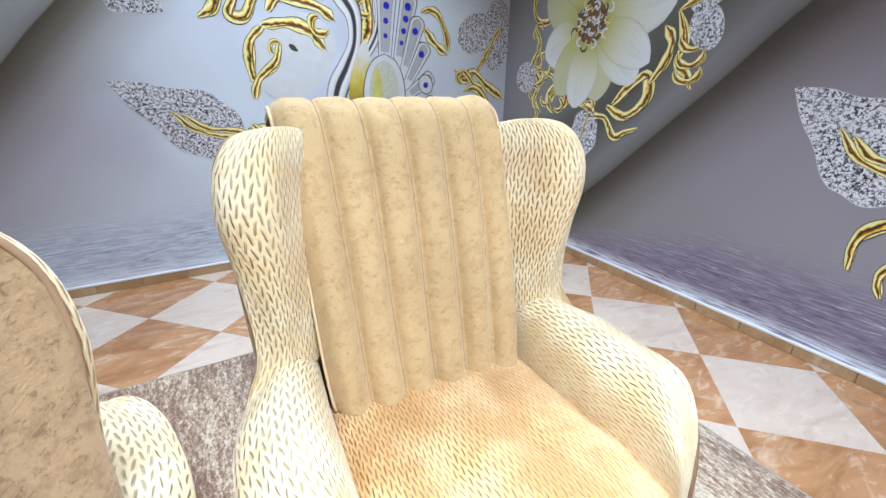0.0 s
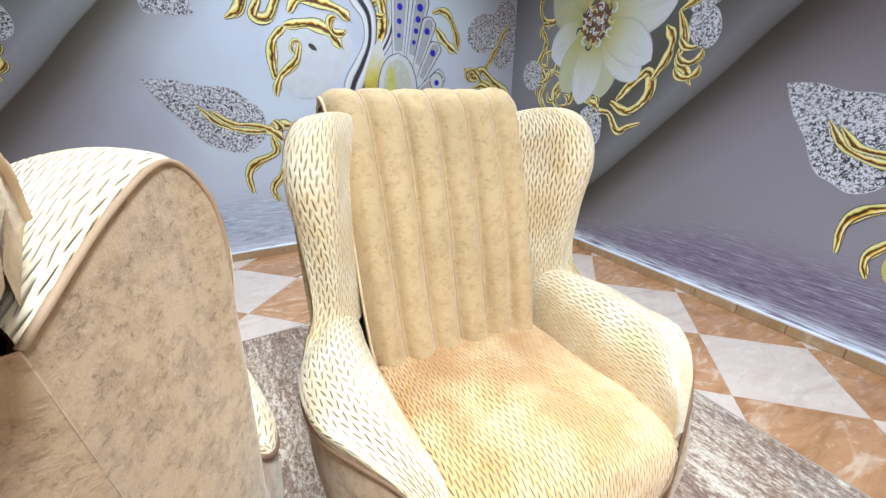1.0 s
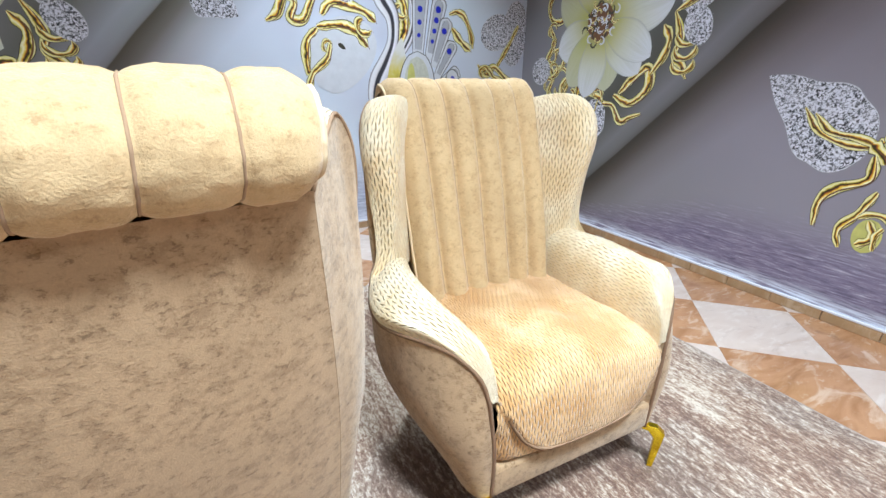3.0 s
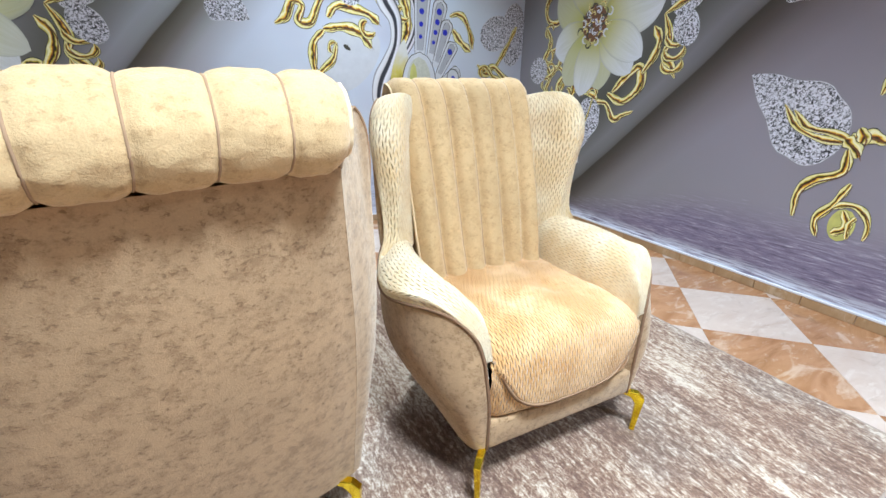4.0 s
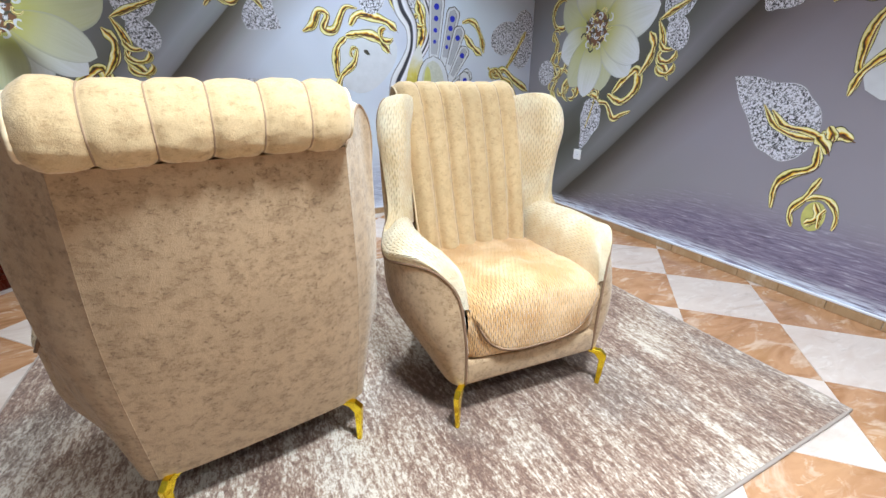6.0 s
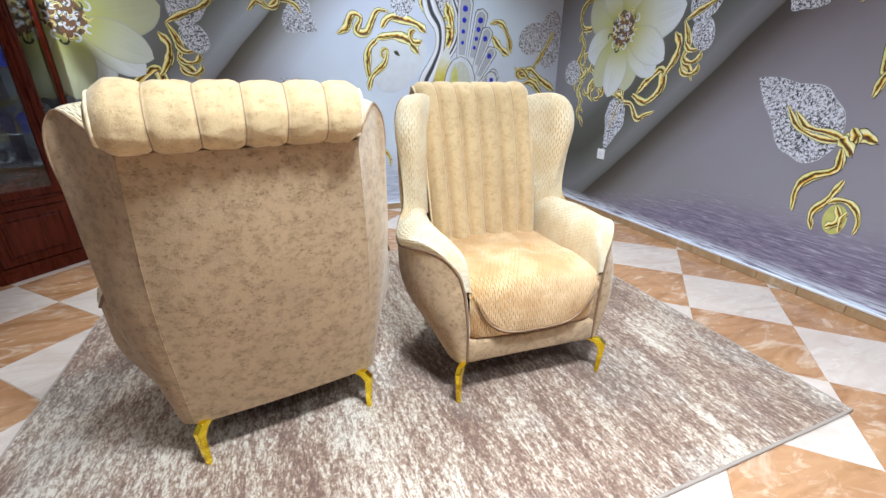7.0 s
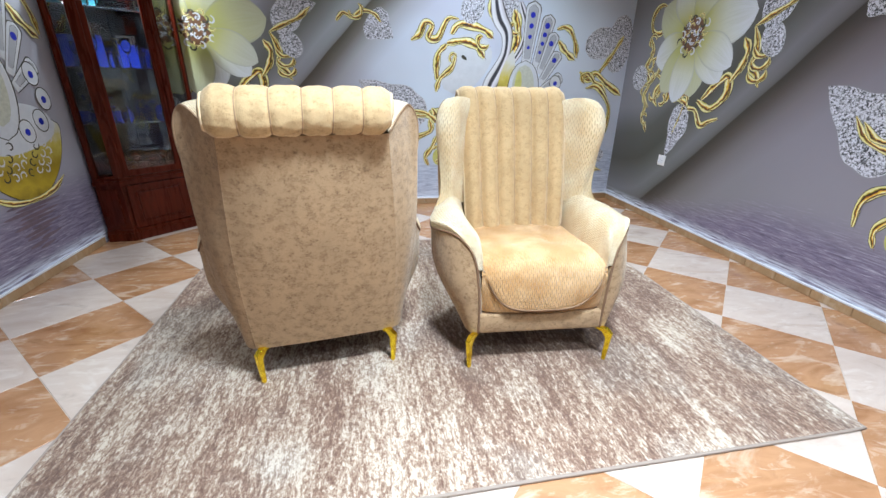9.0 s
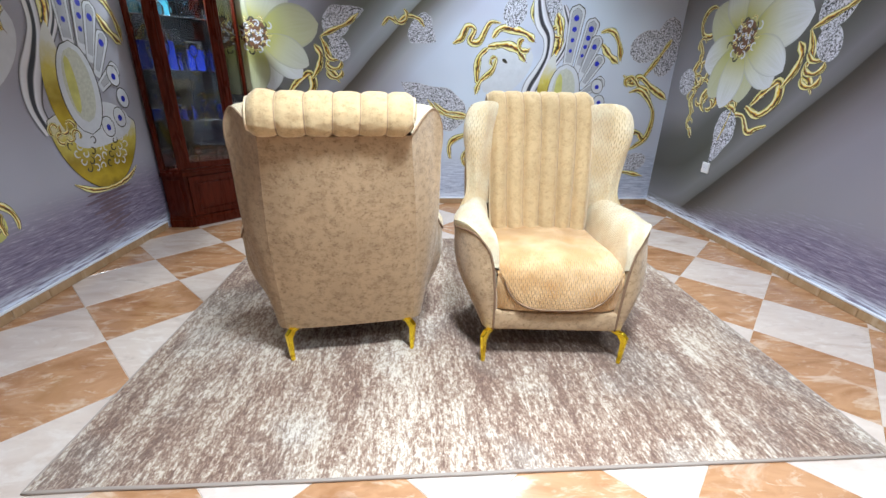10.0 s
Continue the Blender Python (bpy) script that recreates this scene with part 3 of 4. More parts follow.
        part("roll_end", sheet(np.array([rim, rim * 0.5 + hub * 0.5 + puff, hub + puff]), flip=k > 1), M_CUSH, back)
        part("cushion_piping", tube(grid[:, k], 0.0045), M_PIPE_L, back)
    for k in range(1, lanes):
        part("channel_seam", tube(grid[:, 1 + 14 * k] + np.column_stack([np.zeros(n_path), norm * 0.0004]), 0.0023, 4), M_PIPE_B, back)
    for k in (0, -1):
        part("cushion_hem", tube(grid[k, 1:-1], 0.003), M_PIPE_B, back)

    # seat with a waterfall front; its upper layer ends in a rounded, piped lobe
    sp = spline([(0.33, 0.445), (0.15, 0.455), (-0.05, 0.466), (-0.17, 0.473), (-0.242, 0.464), (-0.288, 0.430), (-0.304, 0.372), (-0.304, 0.302), (-0.296, 0.255), (-0.272, 0.236)], 110)
    xs = np.sin(np.linspace(-1, 1, 72) * math.pi / 2) * 0.262

    def lobe_z(a):
        return 0.432 - 0.168 * (1 - min(1.0, abs(a)) ** 4.2)

    seat = []
    for i, (y, z) in enumerate(sp):
        f = i / 109
        row = []
        for x in xs:
            r = abs(x) / 0.262
            crown = 0.018 * (1 - r ** 2) - 0.022 * max(0.0, r - 0.88) / 0.12
            up = 1.0 if f < 0.6 else max(0.0, 1 - (f - 0.6) / 0.14)
            out = (1 - up) * 0.55
            dip = sum(0.016 * math.exp(-((x - bx) ** 2 + 0.4 * (y - by) ** 2) / 0.0012) for bx, by in ((-0.085, -0.06), (0.085, -0.06))) * up
            soft = 0.004 * noise.noise(Vector((x * 11, y * 11 + z * 9, 4)))
            tuck_in = 0.013 * min(1.0, max(0.0, (lobe_z(x / 0.252) - z) / 0.012 + 0.5)) if f > 0.5 else 0.0
            row.append((x, y - crown * out + 0.012 * r ** 4 * (1 - up) + tuck_in, z + crown * up - dip + soft * up))
        seat.append(row)
    seat = np.array(seat)
    cushion = part("seat", sheet(seat), M_SEAT, chair, "golden tucked plush seat cushion")
    lobe = []
    for a in np.linspace(-1, 1, 49):
        j = int(np.argmin(np.abs(xs - a * 0.252)))
        k = int(np.argmin(np.abs(seat[55:, j, 2] - lobe_z(a) - 0.004))) + 55
        lobe.append(seat[k, j] + np.array([0, -0.002, 0.0]))
    lobe = spline(np.array(lobe)[::3], 70)
    part("seat_piping", tube(lobe, 0.0040), M_PIPE_B, cushion)
    part("seat_piping", tube(lobe + np.array([0, 0.003, -0.006]), 0.0034), M_PIPE, cushion)
    part("front_rail", box(-0.266, 0.266, -0.286, -0.23, 0.150, 0.240, 0.012), M_PLAIN, chair)

    # blade-shaped metal legs, set on the diagonals
    prof = [(-0.07, 0.156), (-0.004, 0.156), (0.018, 0.136), (0.006, 0.0), (-0.009, 0.0), (-0.008, 0.112), (-0.026, 0.136), (-0.07, 0.146)]
    for lx, ly in ((0.296, -0.300), (-0.300, -0.300), (0.258, 0.292), (-0.258, 0.296)):
        bm = bmesh.new()
        out = Vector((math.copysign(1, lx), math.copysign(1, ly), 0)).normalized()
        across = Vector((-out.y, out.x, 0))
        loops = []
        for sgn in (-1, 1):
            loops.append([bm.verts.new(Vector((lx, ly, 0)) + out * (o + 0.004) + across * sgn * (0.007 + 0.025 * max(0, z - 0.02)) + Vector((0, 0, z))) for o, z in prof])
        bm.faces.new(loops[0])
        bm.faces.new(loops[1][::-1])
        for i in range(len(prof)):
            j = (i + 1) % len(prof)
            bm.faces.new((loops[0][j], loops[0][i], loops[1][i], loops[1][j]))
        bmesh.ops.recalc_face_normals(bm, faces=bm.faces)
        bmesh.ops.bevel(bm, geom=bm.edges[:], offset=0.0018, segments=1, affect="EDGES")
        part("leg", bm, M_GOLD, chair, "polished gold metal leg", smooth=False)
    return chair


RUG_Z = 0.011
make_armchair(-0.020, -0.014).matrix_basis = pose(-1.12, 0.064, RUG_Z, 0, 0, -3.7)
make_armchair(0.0, 0.012).matrix_basis = pose(-2.055, 0.141, RUG_Z, 0, 0, 188)

# ---- rug ----
rug = holder("rug", "distressed beige, grey and brown woven rug under armchairs", "rug", m=pose(-1.5075, 0.27, 0, 0, 0, 0.4))
bm = bmesh.new()
RW, RD = 1.388, 1.045
gx, gy = np.linspace(-RW, RW, 90), np.linspace(-RD, RD, 70)
top = [[(x + 0.004 * noise.noise(Vector((y * 3, 1, 0))), y + 0.004 * noise.noise(Vector((x * 3, 7, 0))), RUG_Z - 0.001 + 0.0012 * noise.noise(Vector((x * 6, y * 6, 3)))) for x in gx] for y in gy]
sheet(top, bm, flip=True)
part("pile_sheet", bm, M_RUG, rug)
edge = [top[0][j] for j in range(90)] + [top[i][89] for i in range(1, 70)] + [top[69][j] for j in range(88, -1, -1)] + [top[i][0] for i in range(68, 0, -1)]
part("edge_binding", tube(np.array(edge) - np.array([0, 0, 0.0045]), 0.0062, 6, closed=True), M_BIND, rug)


# ---- murals: flat printed shapes on the three papered walls ----
def wall_map(which):
    if which == "back":
        return lambda s, z, d: (s - 3.13, Y_B - d, z)
    if which == "right":
        return lambda s, z, d: (X_R - d, 1.556 - (s if s < 0.75 else 0.75 + (s - 0.75) * 0.78), z)
    return lambda s, z, d: (X_L + d, s - 1.7, z)


def blade(at, a, b, width, d, bend=0.0, rows=18, lanes=8, shape=None):
    """A petal, leaf or feather from a to b in wall units, with UV across and along."""
    a, b = np.array(a, float), np.array(b, float)
    ax = b - a
    nrm = np.array([-ax[1], ax[0]])
    bm = bmesh.new()
    uv = bm.loops.layers.uv.verify()
    grid = []
    for i in range(rows + 1):
        f = i / rows
        w = shape(f) if shape else math.sin(math.pi * f ** 0.8) ** 0.7
        c = a + ax * f + nrm * bend * math.sin(math.pi * f)
        grid.append([bm.verts.new(at(*(c + nrm / np.linalg.norm(nrm) * width * w * (j / lanes - 0.5)), d)) for j in range(lanes + 1)])
    for i in range(rows):
        for j in range(lanes):
            quad = [(i, j), (i, j + 1), (i + 1, j + 1), (i + 1, j)]
            f = bm.faces.new([grid[p][q] for p, q in quad])
            for loop, (p, q) in zip(f.loops, quad):
                loop[uv].uv = (q / lanes, p / rows)
    return bm


def ribbon(at, points, width, d, n=40, taper=(0.35, 0.25)):
    """A printed ribbon along a smooth curve, with UV across its width."""
    p = spline(points, n)
    t = np.gradient(p, axis=0)
    t /= np.linalg.norm(t, axis=1)[:, None] + 1e-9
    nr = np.column_stack([-t[:, 1], t[:, 0]])
    bm = bmesh.new()
    uv = bm.loops.layers.uv.verify()
    rows = []
    for i in range(n):
        f = i / (n - 1)
        w = width * min(1.0, taper[0] + f * 5, taper[1] + (1 - f) * 5) * (1 + 0.22 * math.sin(13 * f + points[0][0] * 7))
        rows.append([bm.verts.new(at(*(p[i] + nr[i] * w * (k / 4 - 0.5)), d)) for k in range(5)])
    for i in range(n - 1):
        for k in range(4):
            quad = [(i, k), (i, k + 1), (i + 1, k + 1), (i + 1, k)]
            f = bm.faces.new([rows[a][b] for a, b in quad])
            for loop, (a, b) in zip(f.loops, quad):
                loop[uv].uv = (b / 4, a / (n - 1))
    return bm


def curl(c, r0, r1, a0, a1, n=9, sx=1.0):
    """Points of a spiral arc round c, in degrees."""
    return [(c[0] + sx * (r0 + (r1 - r0) * f) * math.cos(radians(a0 + (a1 - a0) * f)), c[1] + (r0 + (r1 - r0) * f) * math.sin(radians(a0 + (a1 - a0) * f))) for f in np.linspace(0, 1, n)]


def heart(f):
    """Two soft lobes at the stem, drawn out to a point."""
    lobe = math.sqrt(max(0.0, 1 - (f / 0.36 - 1) ** 2)) if f < 0.36 else (1 - (f - 0.36) / 0.64) ** 0.8
    return max(0.012, lobe * (1 + 0.06 * math.sin(17 * f)))


def petal_shape(f):
    return (0.16 + 0.84 * math.sin(math.pi * min(1.0, 0.08 + f * 0.8)) ** 1.2) * (math.sqrt(max(0.0, 1 - ((f - 0.8) / 0.2) ** 2)) if f > 0.8 else 1.0)


def feather_shape(f):
    return (0.55 + 0.45 * f) * (math.sqrt(max(0.0, 1 - ((f - 0.85) / 0.15) ** 2)) if f > 0.85 else 1.0)


def cup_shape(f):
    return (1 - (1 - f) ** 2.4) ** 0.62 * (1.0 if f < 0.8 else 1 - 0.9 * ((f - 0.8) / 0.2) ** 2)


def round_shape(f):
    return math.sqrt(max(0.0, 1 - (2 * f - 1) ** 2))


def make_mural(which, label):
    at = wall_map(which)
    art = holder("wall_mural", label, "mural", "wall murals")
    layer = [0.0006]

    def put(name, bm, mat):
        layer[0] += 0.00001
        ob = part(name, bm, mat, art, smooth=False)
        return ob

    def ink(name, a, b, width, mat, bend=0.0, shape=None):
        if name == "leaf":
            put("leaf_rim", blade(at, a, b, width + 0.007, layer[0], bend, 30, shape=shape), M_P_WHITE)
        put(name, blade(at, a, b, width, layer[0], bend, shape=shape), mat)

    def gild(points, width=0.035, n=40, mat=None):
        if mat is None:
            width *= 1.2
            put("gold_ribbon_rim", ribbon(at, points, width * 1.14, layer[0], n), M_P_LINE)
            put("gold_ribbon", ribbon(at, points, width, layer[0], n), M_P_GOLD)
            shift = [(x + 0.32 * width, z - 0.22 * width) for x, z in points]
            put("gold_ribbon_shade", ribbon(at, shift, width * 0.15, layer[0], n, (0.1, 0.1)), M_P_RUST)
        else:
            put("gold_ribbon", ribbon(at, points, width, layer[0], n), mat)

    # ribbons behind the flower
    gild(curl((-0.42, 1.66), 0.10, 0.12, 60, 330), 0.035)
    gild([(-0.5, 1.52), (-0.44, 1.40), (-0.5, 1.28), (-0.42, 1.16), (-0.46, 1.04), (-0.38, 0.95)], 0.04)
    gild(curl((-0.36, 1.14), 0.05, 0.13, 200, -90), 0.03)
    gild(curl((-0.22, 1.06), 0.10, 0.08, 250, -60), 0.04)
    gild([(-0.52, 1.14), (-0.42, 1.16), (-0.34, 1.22), (-0.3, 1.3)], 0.03)
    gild([(-0.46, 1.05), (-0.42, 0.94), (-0.44, 0.86), (-0.38, 0.80), (-0.35, 0.74)], 0.03)
    gild(curl((-0.40, 0.86), 0.03, 0.05, 0, 320), 0.018)
    gild([(0.02, 1.06), (0.1, 0.98), (0.2, 0.96), (0.28, 0.86), (0.36, 0.89), (0.44, 0.92)], 0.035)
    gild([(-0.1, 1.08), (0.0, 1.04), (0.08, 1.0), (0.04, 0.93)], 0.045)
    gild([(0.2, 1.03), (0.34, 0.98), (0.46, 1.08), (0.44, 1.2), (0.34, 1.14), (0.24, 1.04)], 0.05)
    gild([(0.46, 1.16), (0.53, 1.26), (0.55, 1.36), (0.5, 1.44)], 0.04)
    gild([(0.56, 1.5), (0.6, 1.42), (0.62, 1.34), (0.6, 1.26), (0.66, 1.2), (0.7, 1.13)], 0.038)
    for k in range(3):
        gild(curl((0.665, 1.37 - 0.075 * k), 0.055, 0.05, 170, 380, sx=1.25), 0.028)
    for k in range(5):
        gild(curl((-0.46 + 0.04 * (k % 2), 1.5 - 0.1 * k), 0.03, 0.06, 90 * k, 90 * k + 250, 7), 0.022, 24)
    for k in range(4):
        gild(curl((-0.34 + 0.13 * k, 1.06 - 0.03 * (k % 2)), 0.05, 0.03, 160 + 60 * k, 400 + 60 * k, 7), 0.026, 24)
    # crystal leaves about the flower
    ink("leaf", (0.06, 1.0), (-0.03, 0.575), 0.22, M_P_LEAF, 0.05, heart)
    gild([(0.07, 1.0), (0.04, 0.88), (0.0, 0.76)], 0.012, 16)
    ink("leaf", (-0.48, 1.14), (-0.66, 1.26), 0.2, M_P_LEAF, 0.0, round_shape)
    ink("leaf", (0.6, 1.52), (0.95, 1.72), 0.24, M_P_LEAF, 0.1, heart)
    ink("leaf", (0.66, 1.5), (0.78, 1.32), 0.16, M_P_LEAF, 0.0, round_shape)
    gild([(0.56, 1.5), (0.66, 1.55), (0.8, 1.61), (0.9, 1.69)], 0.03, 20)
    # the flower
    c = (0.0, 1.5)
    for ang, length, width in ((150, 0.46, 0.30), (205, 0.42, 0.30), (105, 0.5, 0.36), (60, 0.5, 0.36), (285, 0.46, 0.27), (318, 0.5, 0.26), (240, 0.48, 0.28), (262, 0.5, 0.25), (10, 0.56, 0.36), (332, 0.5, 0.24)):
        a = radians(ang)
        ink("petal", (c[0] + 0.05 * math.cos(a), c[1] + 0.05 * math.sin(a)), (c[0] + length * math.cos(a), c[1] + length * math.sin(a)), width, M_P_PETAL, 0.03, petal_shape)
    ink("flower_heart", (c[0] - 0.11, c[1] - 0.03), (c[0] + 0.11, c[1] + 0.04), 0.24, M_P_RUST, 0, round_shape)
    for k in range(30):
        a = 2.4 * k
        r = 0.026 * math.sqrt(k)
        put("stamen", ribbon(at, curl((c[0] + r * math.cos(a), c[1] + r * math.sin(a)), 0.010, 0.036, 57 * k, 57 * k + 230, 6), 0.013, layer[0], 12), (M_P_GOLD, M_P_LINE, M_P_WHITE)[k % 3])
    for k in range(10):
        a = 0.9 * k + 0.4
        r = 0.02 + 0.008 * k
        ink("crystal", (c[0] + r * math.cos(a) - 0.013, c[1] + r * math.sin(a)), (c[0] + r * math.cos(a) + 0.013, c[1] + r * math.sin(a)), 0.025, M_P_LEAF, 0, round_shape)
    # heart-shaped leaf high up, with its coiled stem
    ink("leaf", (1.38, 1.66), (1.57, 1.485), 0.27, M_P_LEAF, -0.1, heart)
    gild([(1.1, 1.60), (1.16, 1.66), (1.24, 1.63), (1.32, 1.68), (1.42, 1.66), (1.47, 1.6)], 0.03)
    gild(curl((1.26, 1.68), 0.05, 0.06, 180, 420), 0.025)
    # big leaf low down, its stem and the loop in the water
    ink("leaf", (1.845, 0.80), (1.256, 1.144), 0.37, M_P_LEAF, 0.0, heart)
    for off in (0.0, 0.06):
        gild([(1.50 + off, 1.0 - off * 0.4), (1.60 + off, 0.90), (1.74 + off, 0.85 + off * 0.5), (1.92, 0.845)], 0.026, 24)
    for ray_points in ([(1.88, 0.85), (1.96, 0.88), (2.05, 0.856)], [(1.90, 0.81), (1.94, 0.86), (1.91, 0.91)], [(1.86, 0.86), (1.92, 0.82), (1.945, 0.78)]):
        gild(ray_points, 0.045, 16)
    gild([(1.89, 0.81), (1.90, 0.71), (1.77, 0.647), (1.715, 0.578), (1.724, 0.455)], 0.040)
    gild([(1.96, 0.66), (1.91, 0.55), (1.85, 0.466), (1.88, 0.38)], 0.034)
    gild(curl((1.99, 0.45), 0.11, 0.12, 130, -20), 0.026)
    ink("bud", (1.99, 0.38), (1.98, 0.54), 0.13, M_P_LIME, 0, round_shape)
    gild([(1.95, 0.41), (2.01, 0.46), (1.97, 0.53)], 0.036, 16)
    gild([(2.03, 0.40), (2.02, 0.47), (2.04, 0.51)], 0.024, 16)
    # swan: head of gold scrolls and pale face
    ink("swan_face", (2.02, 1.08), (2.42, 1.48), 0.42, M_P_WHITE, 0.05, round_shape)
    ink("swan_eye", (2.18, 1.36), (2.23, 1.325), 0.03, M_P_LINE, 0)
    gild([(1.724, 1.473), (1.798, 1.519), (1.851, 1.614), (1.912, 1.59), (1.880, 1.50), (1.961, 1.496), (2.048, 1.644), (2.147, 1.649)], 0.042, 60)
    gild([(2.079, 1.53), (2.147, 1.605), (2.283, 1.597), (2.405, 1.557), (2.459, 1.507)], 0.05)
    gild([(2.043, 1.455), (2.197, 1.475), (2.319, 1.434), (2.391, 1.343)], 0.052)
    gild([(2.043, 1.448), (1.965, 1.363), (1.952, 1.21), (1.975, 1.15)], 0.042)
    gild([(2.127, 1.367), (2.091, 1.259), (1.985, 1.164), (1.947, 1.053)], 0.036)
    gild(curl((2.37, 1.49), 0.03, 0.07, 90, 330, 8), 0.034, 28)
    gild(curl((2.11, 1.345), 0.02, 0.045, 20, 250, 7), 0.022, 20)
    ink("leaf", (2.22, 1.62), (2.32, 1.86), 0.2, M_P_LEAF, 0, round_shape)
    ink("leaf", (2.62, 1.66), (2.56, 1.9), 0.18, M_P_LEAF, 0, round_shape)
    gild([(2.5, 1.98), (2.46, 1.88), (2.44, 1.76), (2.46, 1.64)], 0.05)
    gild([(2.65, 1.74), (2.69, 1.60), (2.68, 1.46), (2.61, 1.33)], 0.06)
    gild(curl((2.66, 1.60), 0.03, 0.06, 100, 330, 7), 0.03, 24)
    # neck
    put("swan_neck", ribbon(at, [(2.46, 1.95), (2.485, 1.78), (2.52, 1.665), (2.59, 1.55), (2.59, 1.395), (2.53, 1.25), (2.46, 1.12), (2.43, 0.98), (2.47, 0.84)], 0.115, layer[0], 60, (0.6, 0.8)), M_P_NECK)
    # tail feathers with sapphires
    put("tail_rim", ribbon(at, [(2.70, 1.80), (2.757, 1.647), (2.745, 1.463), (2.666, 1.318), (2.605, 1.20)], 0.05, layer[0], 40, (0.7, 0.6)), M_P_NECK)
    for (fx, fz), (tx, tz), w, dots in (((2.79, 1.28), (2.832, 1.81), 0.145, 4), ((2.885, 1.27), (2.992, 1.71), 0.125, 4), ((2.93, 1.22), (3.055, 1.57), 0.11, 1), ((2.95, 1.14), (3.11, 1.41), 0.105, 1), ((2.95, 1.07), (3.16, 1.205), 0.105, 1)):
        ink("feather_rim", (fx, fz), (fx + (tx - fx) * 1.015, fz + (tz - fz) * 1.015), w + 0.014, M_P_LINE, 0, feather_shape)
        ink("feather", (fx, fz), (tx, tz), w, M_P_WHITE, 0, feather_shape)
        ink("feather_hollow", (fx + (tx - fx) * 0.12, fz + (tz - fz) * 0.12), (fx + (tx - fx) * 0.955, fz + (tz - fz) * 0.955), w - 0.044, M_P_LINE, 0, feather_shape)
        ink("feather_panel", (fx + (tx - fx) * 0.12, fz + (tz - fz) * 0.12), (fx + (tx - fx) * 0.95, fz + (tz - fz) * 0.95), w - 0.050, M_P_PANEL, 0, feather_shape)
        for k in range(dots):
            g = 0.80 - 0.165 * k if dots > 1 else 0.74
            r = 0.024 - 0.003 * k if dots > 1 else 0.022
            x, y = fx + (tx - fx) * g, fz + (tz - fz) * g
            ink("sapphire", (x - r, y), (x + r, y), 2 * r, M_P_BLUE, 0, round_shape)
    gild([(3.065, 1.598), (3.141, 1.617), (3.202, 1.588), (3.263, 1.479), (3.285, 1.365)], 0.036)
    gild([(3.093, 1.505), (3.159, 1.427), (3.267, 1.348)], 0.045, 20)
    # bowl-shaped body resting on the water, over its brown reflection
    for k in range(12):
        y = 0.45 - 0.024 * k
        x = 2.78 + 0.06 * math.sin(2.3 * k)
        ink("reflection", (x - 0.2 + 0.012 * k, y), (x + 0.2 - 0.012 * k, y + 0.012), 0.02, M_P_MURK)
    ink("swan_body_rim", (2.80, 0.45), (2.84, 0.97), 0.755, M_P_LINE, 0, cup_shape)
    ink("swan_body", (2.80, 0.455), (2.84, 0.965), 0.745, M_P_BOWL, 0, cup_shape)
    ink("swan_back", (2.60, 0.80), (3.16, 0.86), 0.26, M_P_WHITE, 0.05, round_shape)
    for a, b, w, mat in (((2.62, 0.80), (2.66, 1.42), 0.17, M_P_BOWL), ((2.775, 0.80), (2.79, 1.335), 0.315, M_P_LINE), ((2.775, 0.805), (2.79, 1.33), 0.30, M_P_WHITE), ((2.775, 0.875), (2.785, 1.296), 0.218, M_P_ROSE), ((2.725, 0.93), (2.735, 1.25), 0.07, M_P_LIME)):
        ink("wing_feather", a, b, w, mat, 0.0 if a[0] > 2.7 else 0.04, round_shape if a[0] > 2.7 else None)
    for row in range(4):
        for k in range(9 - row):
            x = 2.58 + 0.062 * k + 0.03 * row
            gild(curl((x, 0.76 - 0.05 * row + 0.01 * math.sin(5 * k)), 0.012, 0.028, 80 * k + 50 * row, 80 * k + 50 * row + 260, 6), 0.009, 10, M_P_WHITE if (k + row) % 3 else M_P_LINE)
    for x, z in ((3.10, 1.14), (3.14, 1.00), (3.06, 0.88), (2.93, 0.83)):
        ink("feather_rim", (x - 0.056, z - 0.01), (x + 0.056, z + 0.02), 0.136, M_P_LINE, 0, round_shape)
        ink("feather", (x - 0.05, z - 0.01), (x + 0.05, z + 0.02), 0.124, M_P_WHITE, 0, round_shape)
        ink("sapphire", (x - 0.02, z), (x + 0.02, z), 0.04, M_P_BLUE, 0, round_shape)
    for k in range(6):
        gild(curl((2.50 + 0.03 * k, 0.86 - 0.05 * (k % 2)), 0.02, 0.04, 60 * k, 60 * k + 270, 6), 0.018, 16)
    gild([(2.52, 0.54), (2.66, 0.475), (2.84, 0.46), (3.0, 0.49), (3.1, 0.55)], 0.024)
    # spray beyond the tail
    if which != "left":
        ink("leaf", (3.69, 1.24), (3.72, 1.74), 0.25, M_P_LEAF, 0, round_shape)
        ink("leaf", (3.37, 1.43), (3.68, 1.56), 0.26, M_P_LEAF, 0, round_shape)
        gild([(3.74, 1.56), (3.66, 1.42), (3.58, 1.30), (3.52, 1.22)], 0.03)
        gild([(3.339, 1.249), (3.43, 1.181), (3.507, 1.234), (3.626, 1.149), (3.745, 1.078), (3.80, 1.04)], 0.045)
        gild([(3.36, 1.17), (3.44, 1.22), (3.50, 1.16), (3.58, 1.12), (3.66, 1.02)], 0.035)
        gild(curl((3.42, 1.20), 0.02, 0.06, 0, 250, 7), 0.03, 24)
        gild([(3.42, 1.1), (3.52, 1.12), (3.62, 1.04), (3.7, 0.9), (3.68, 0.7), (3.58, 0.6), (3.5, 0.56)], 0.035)
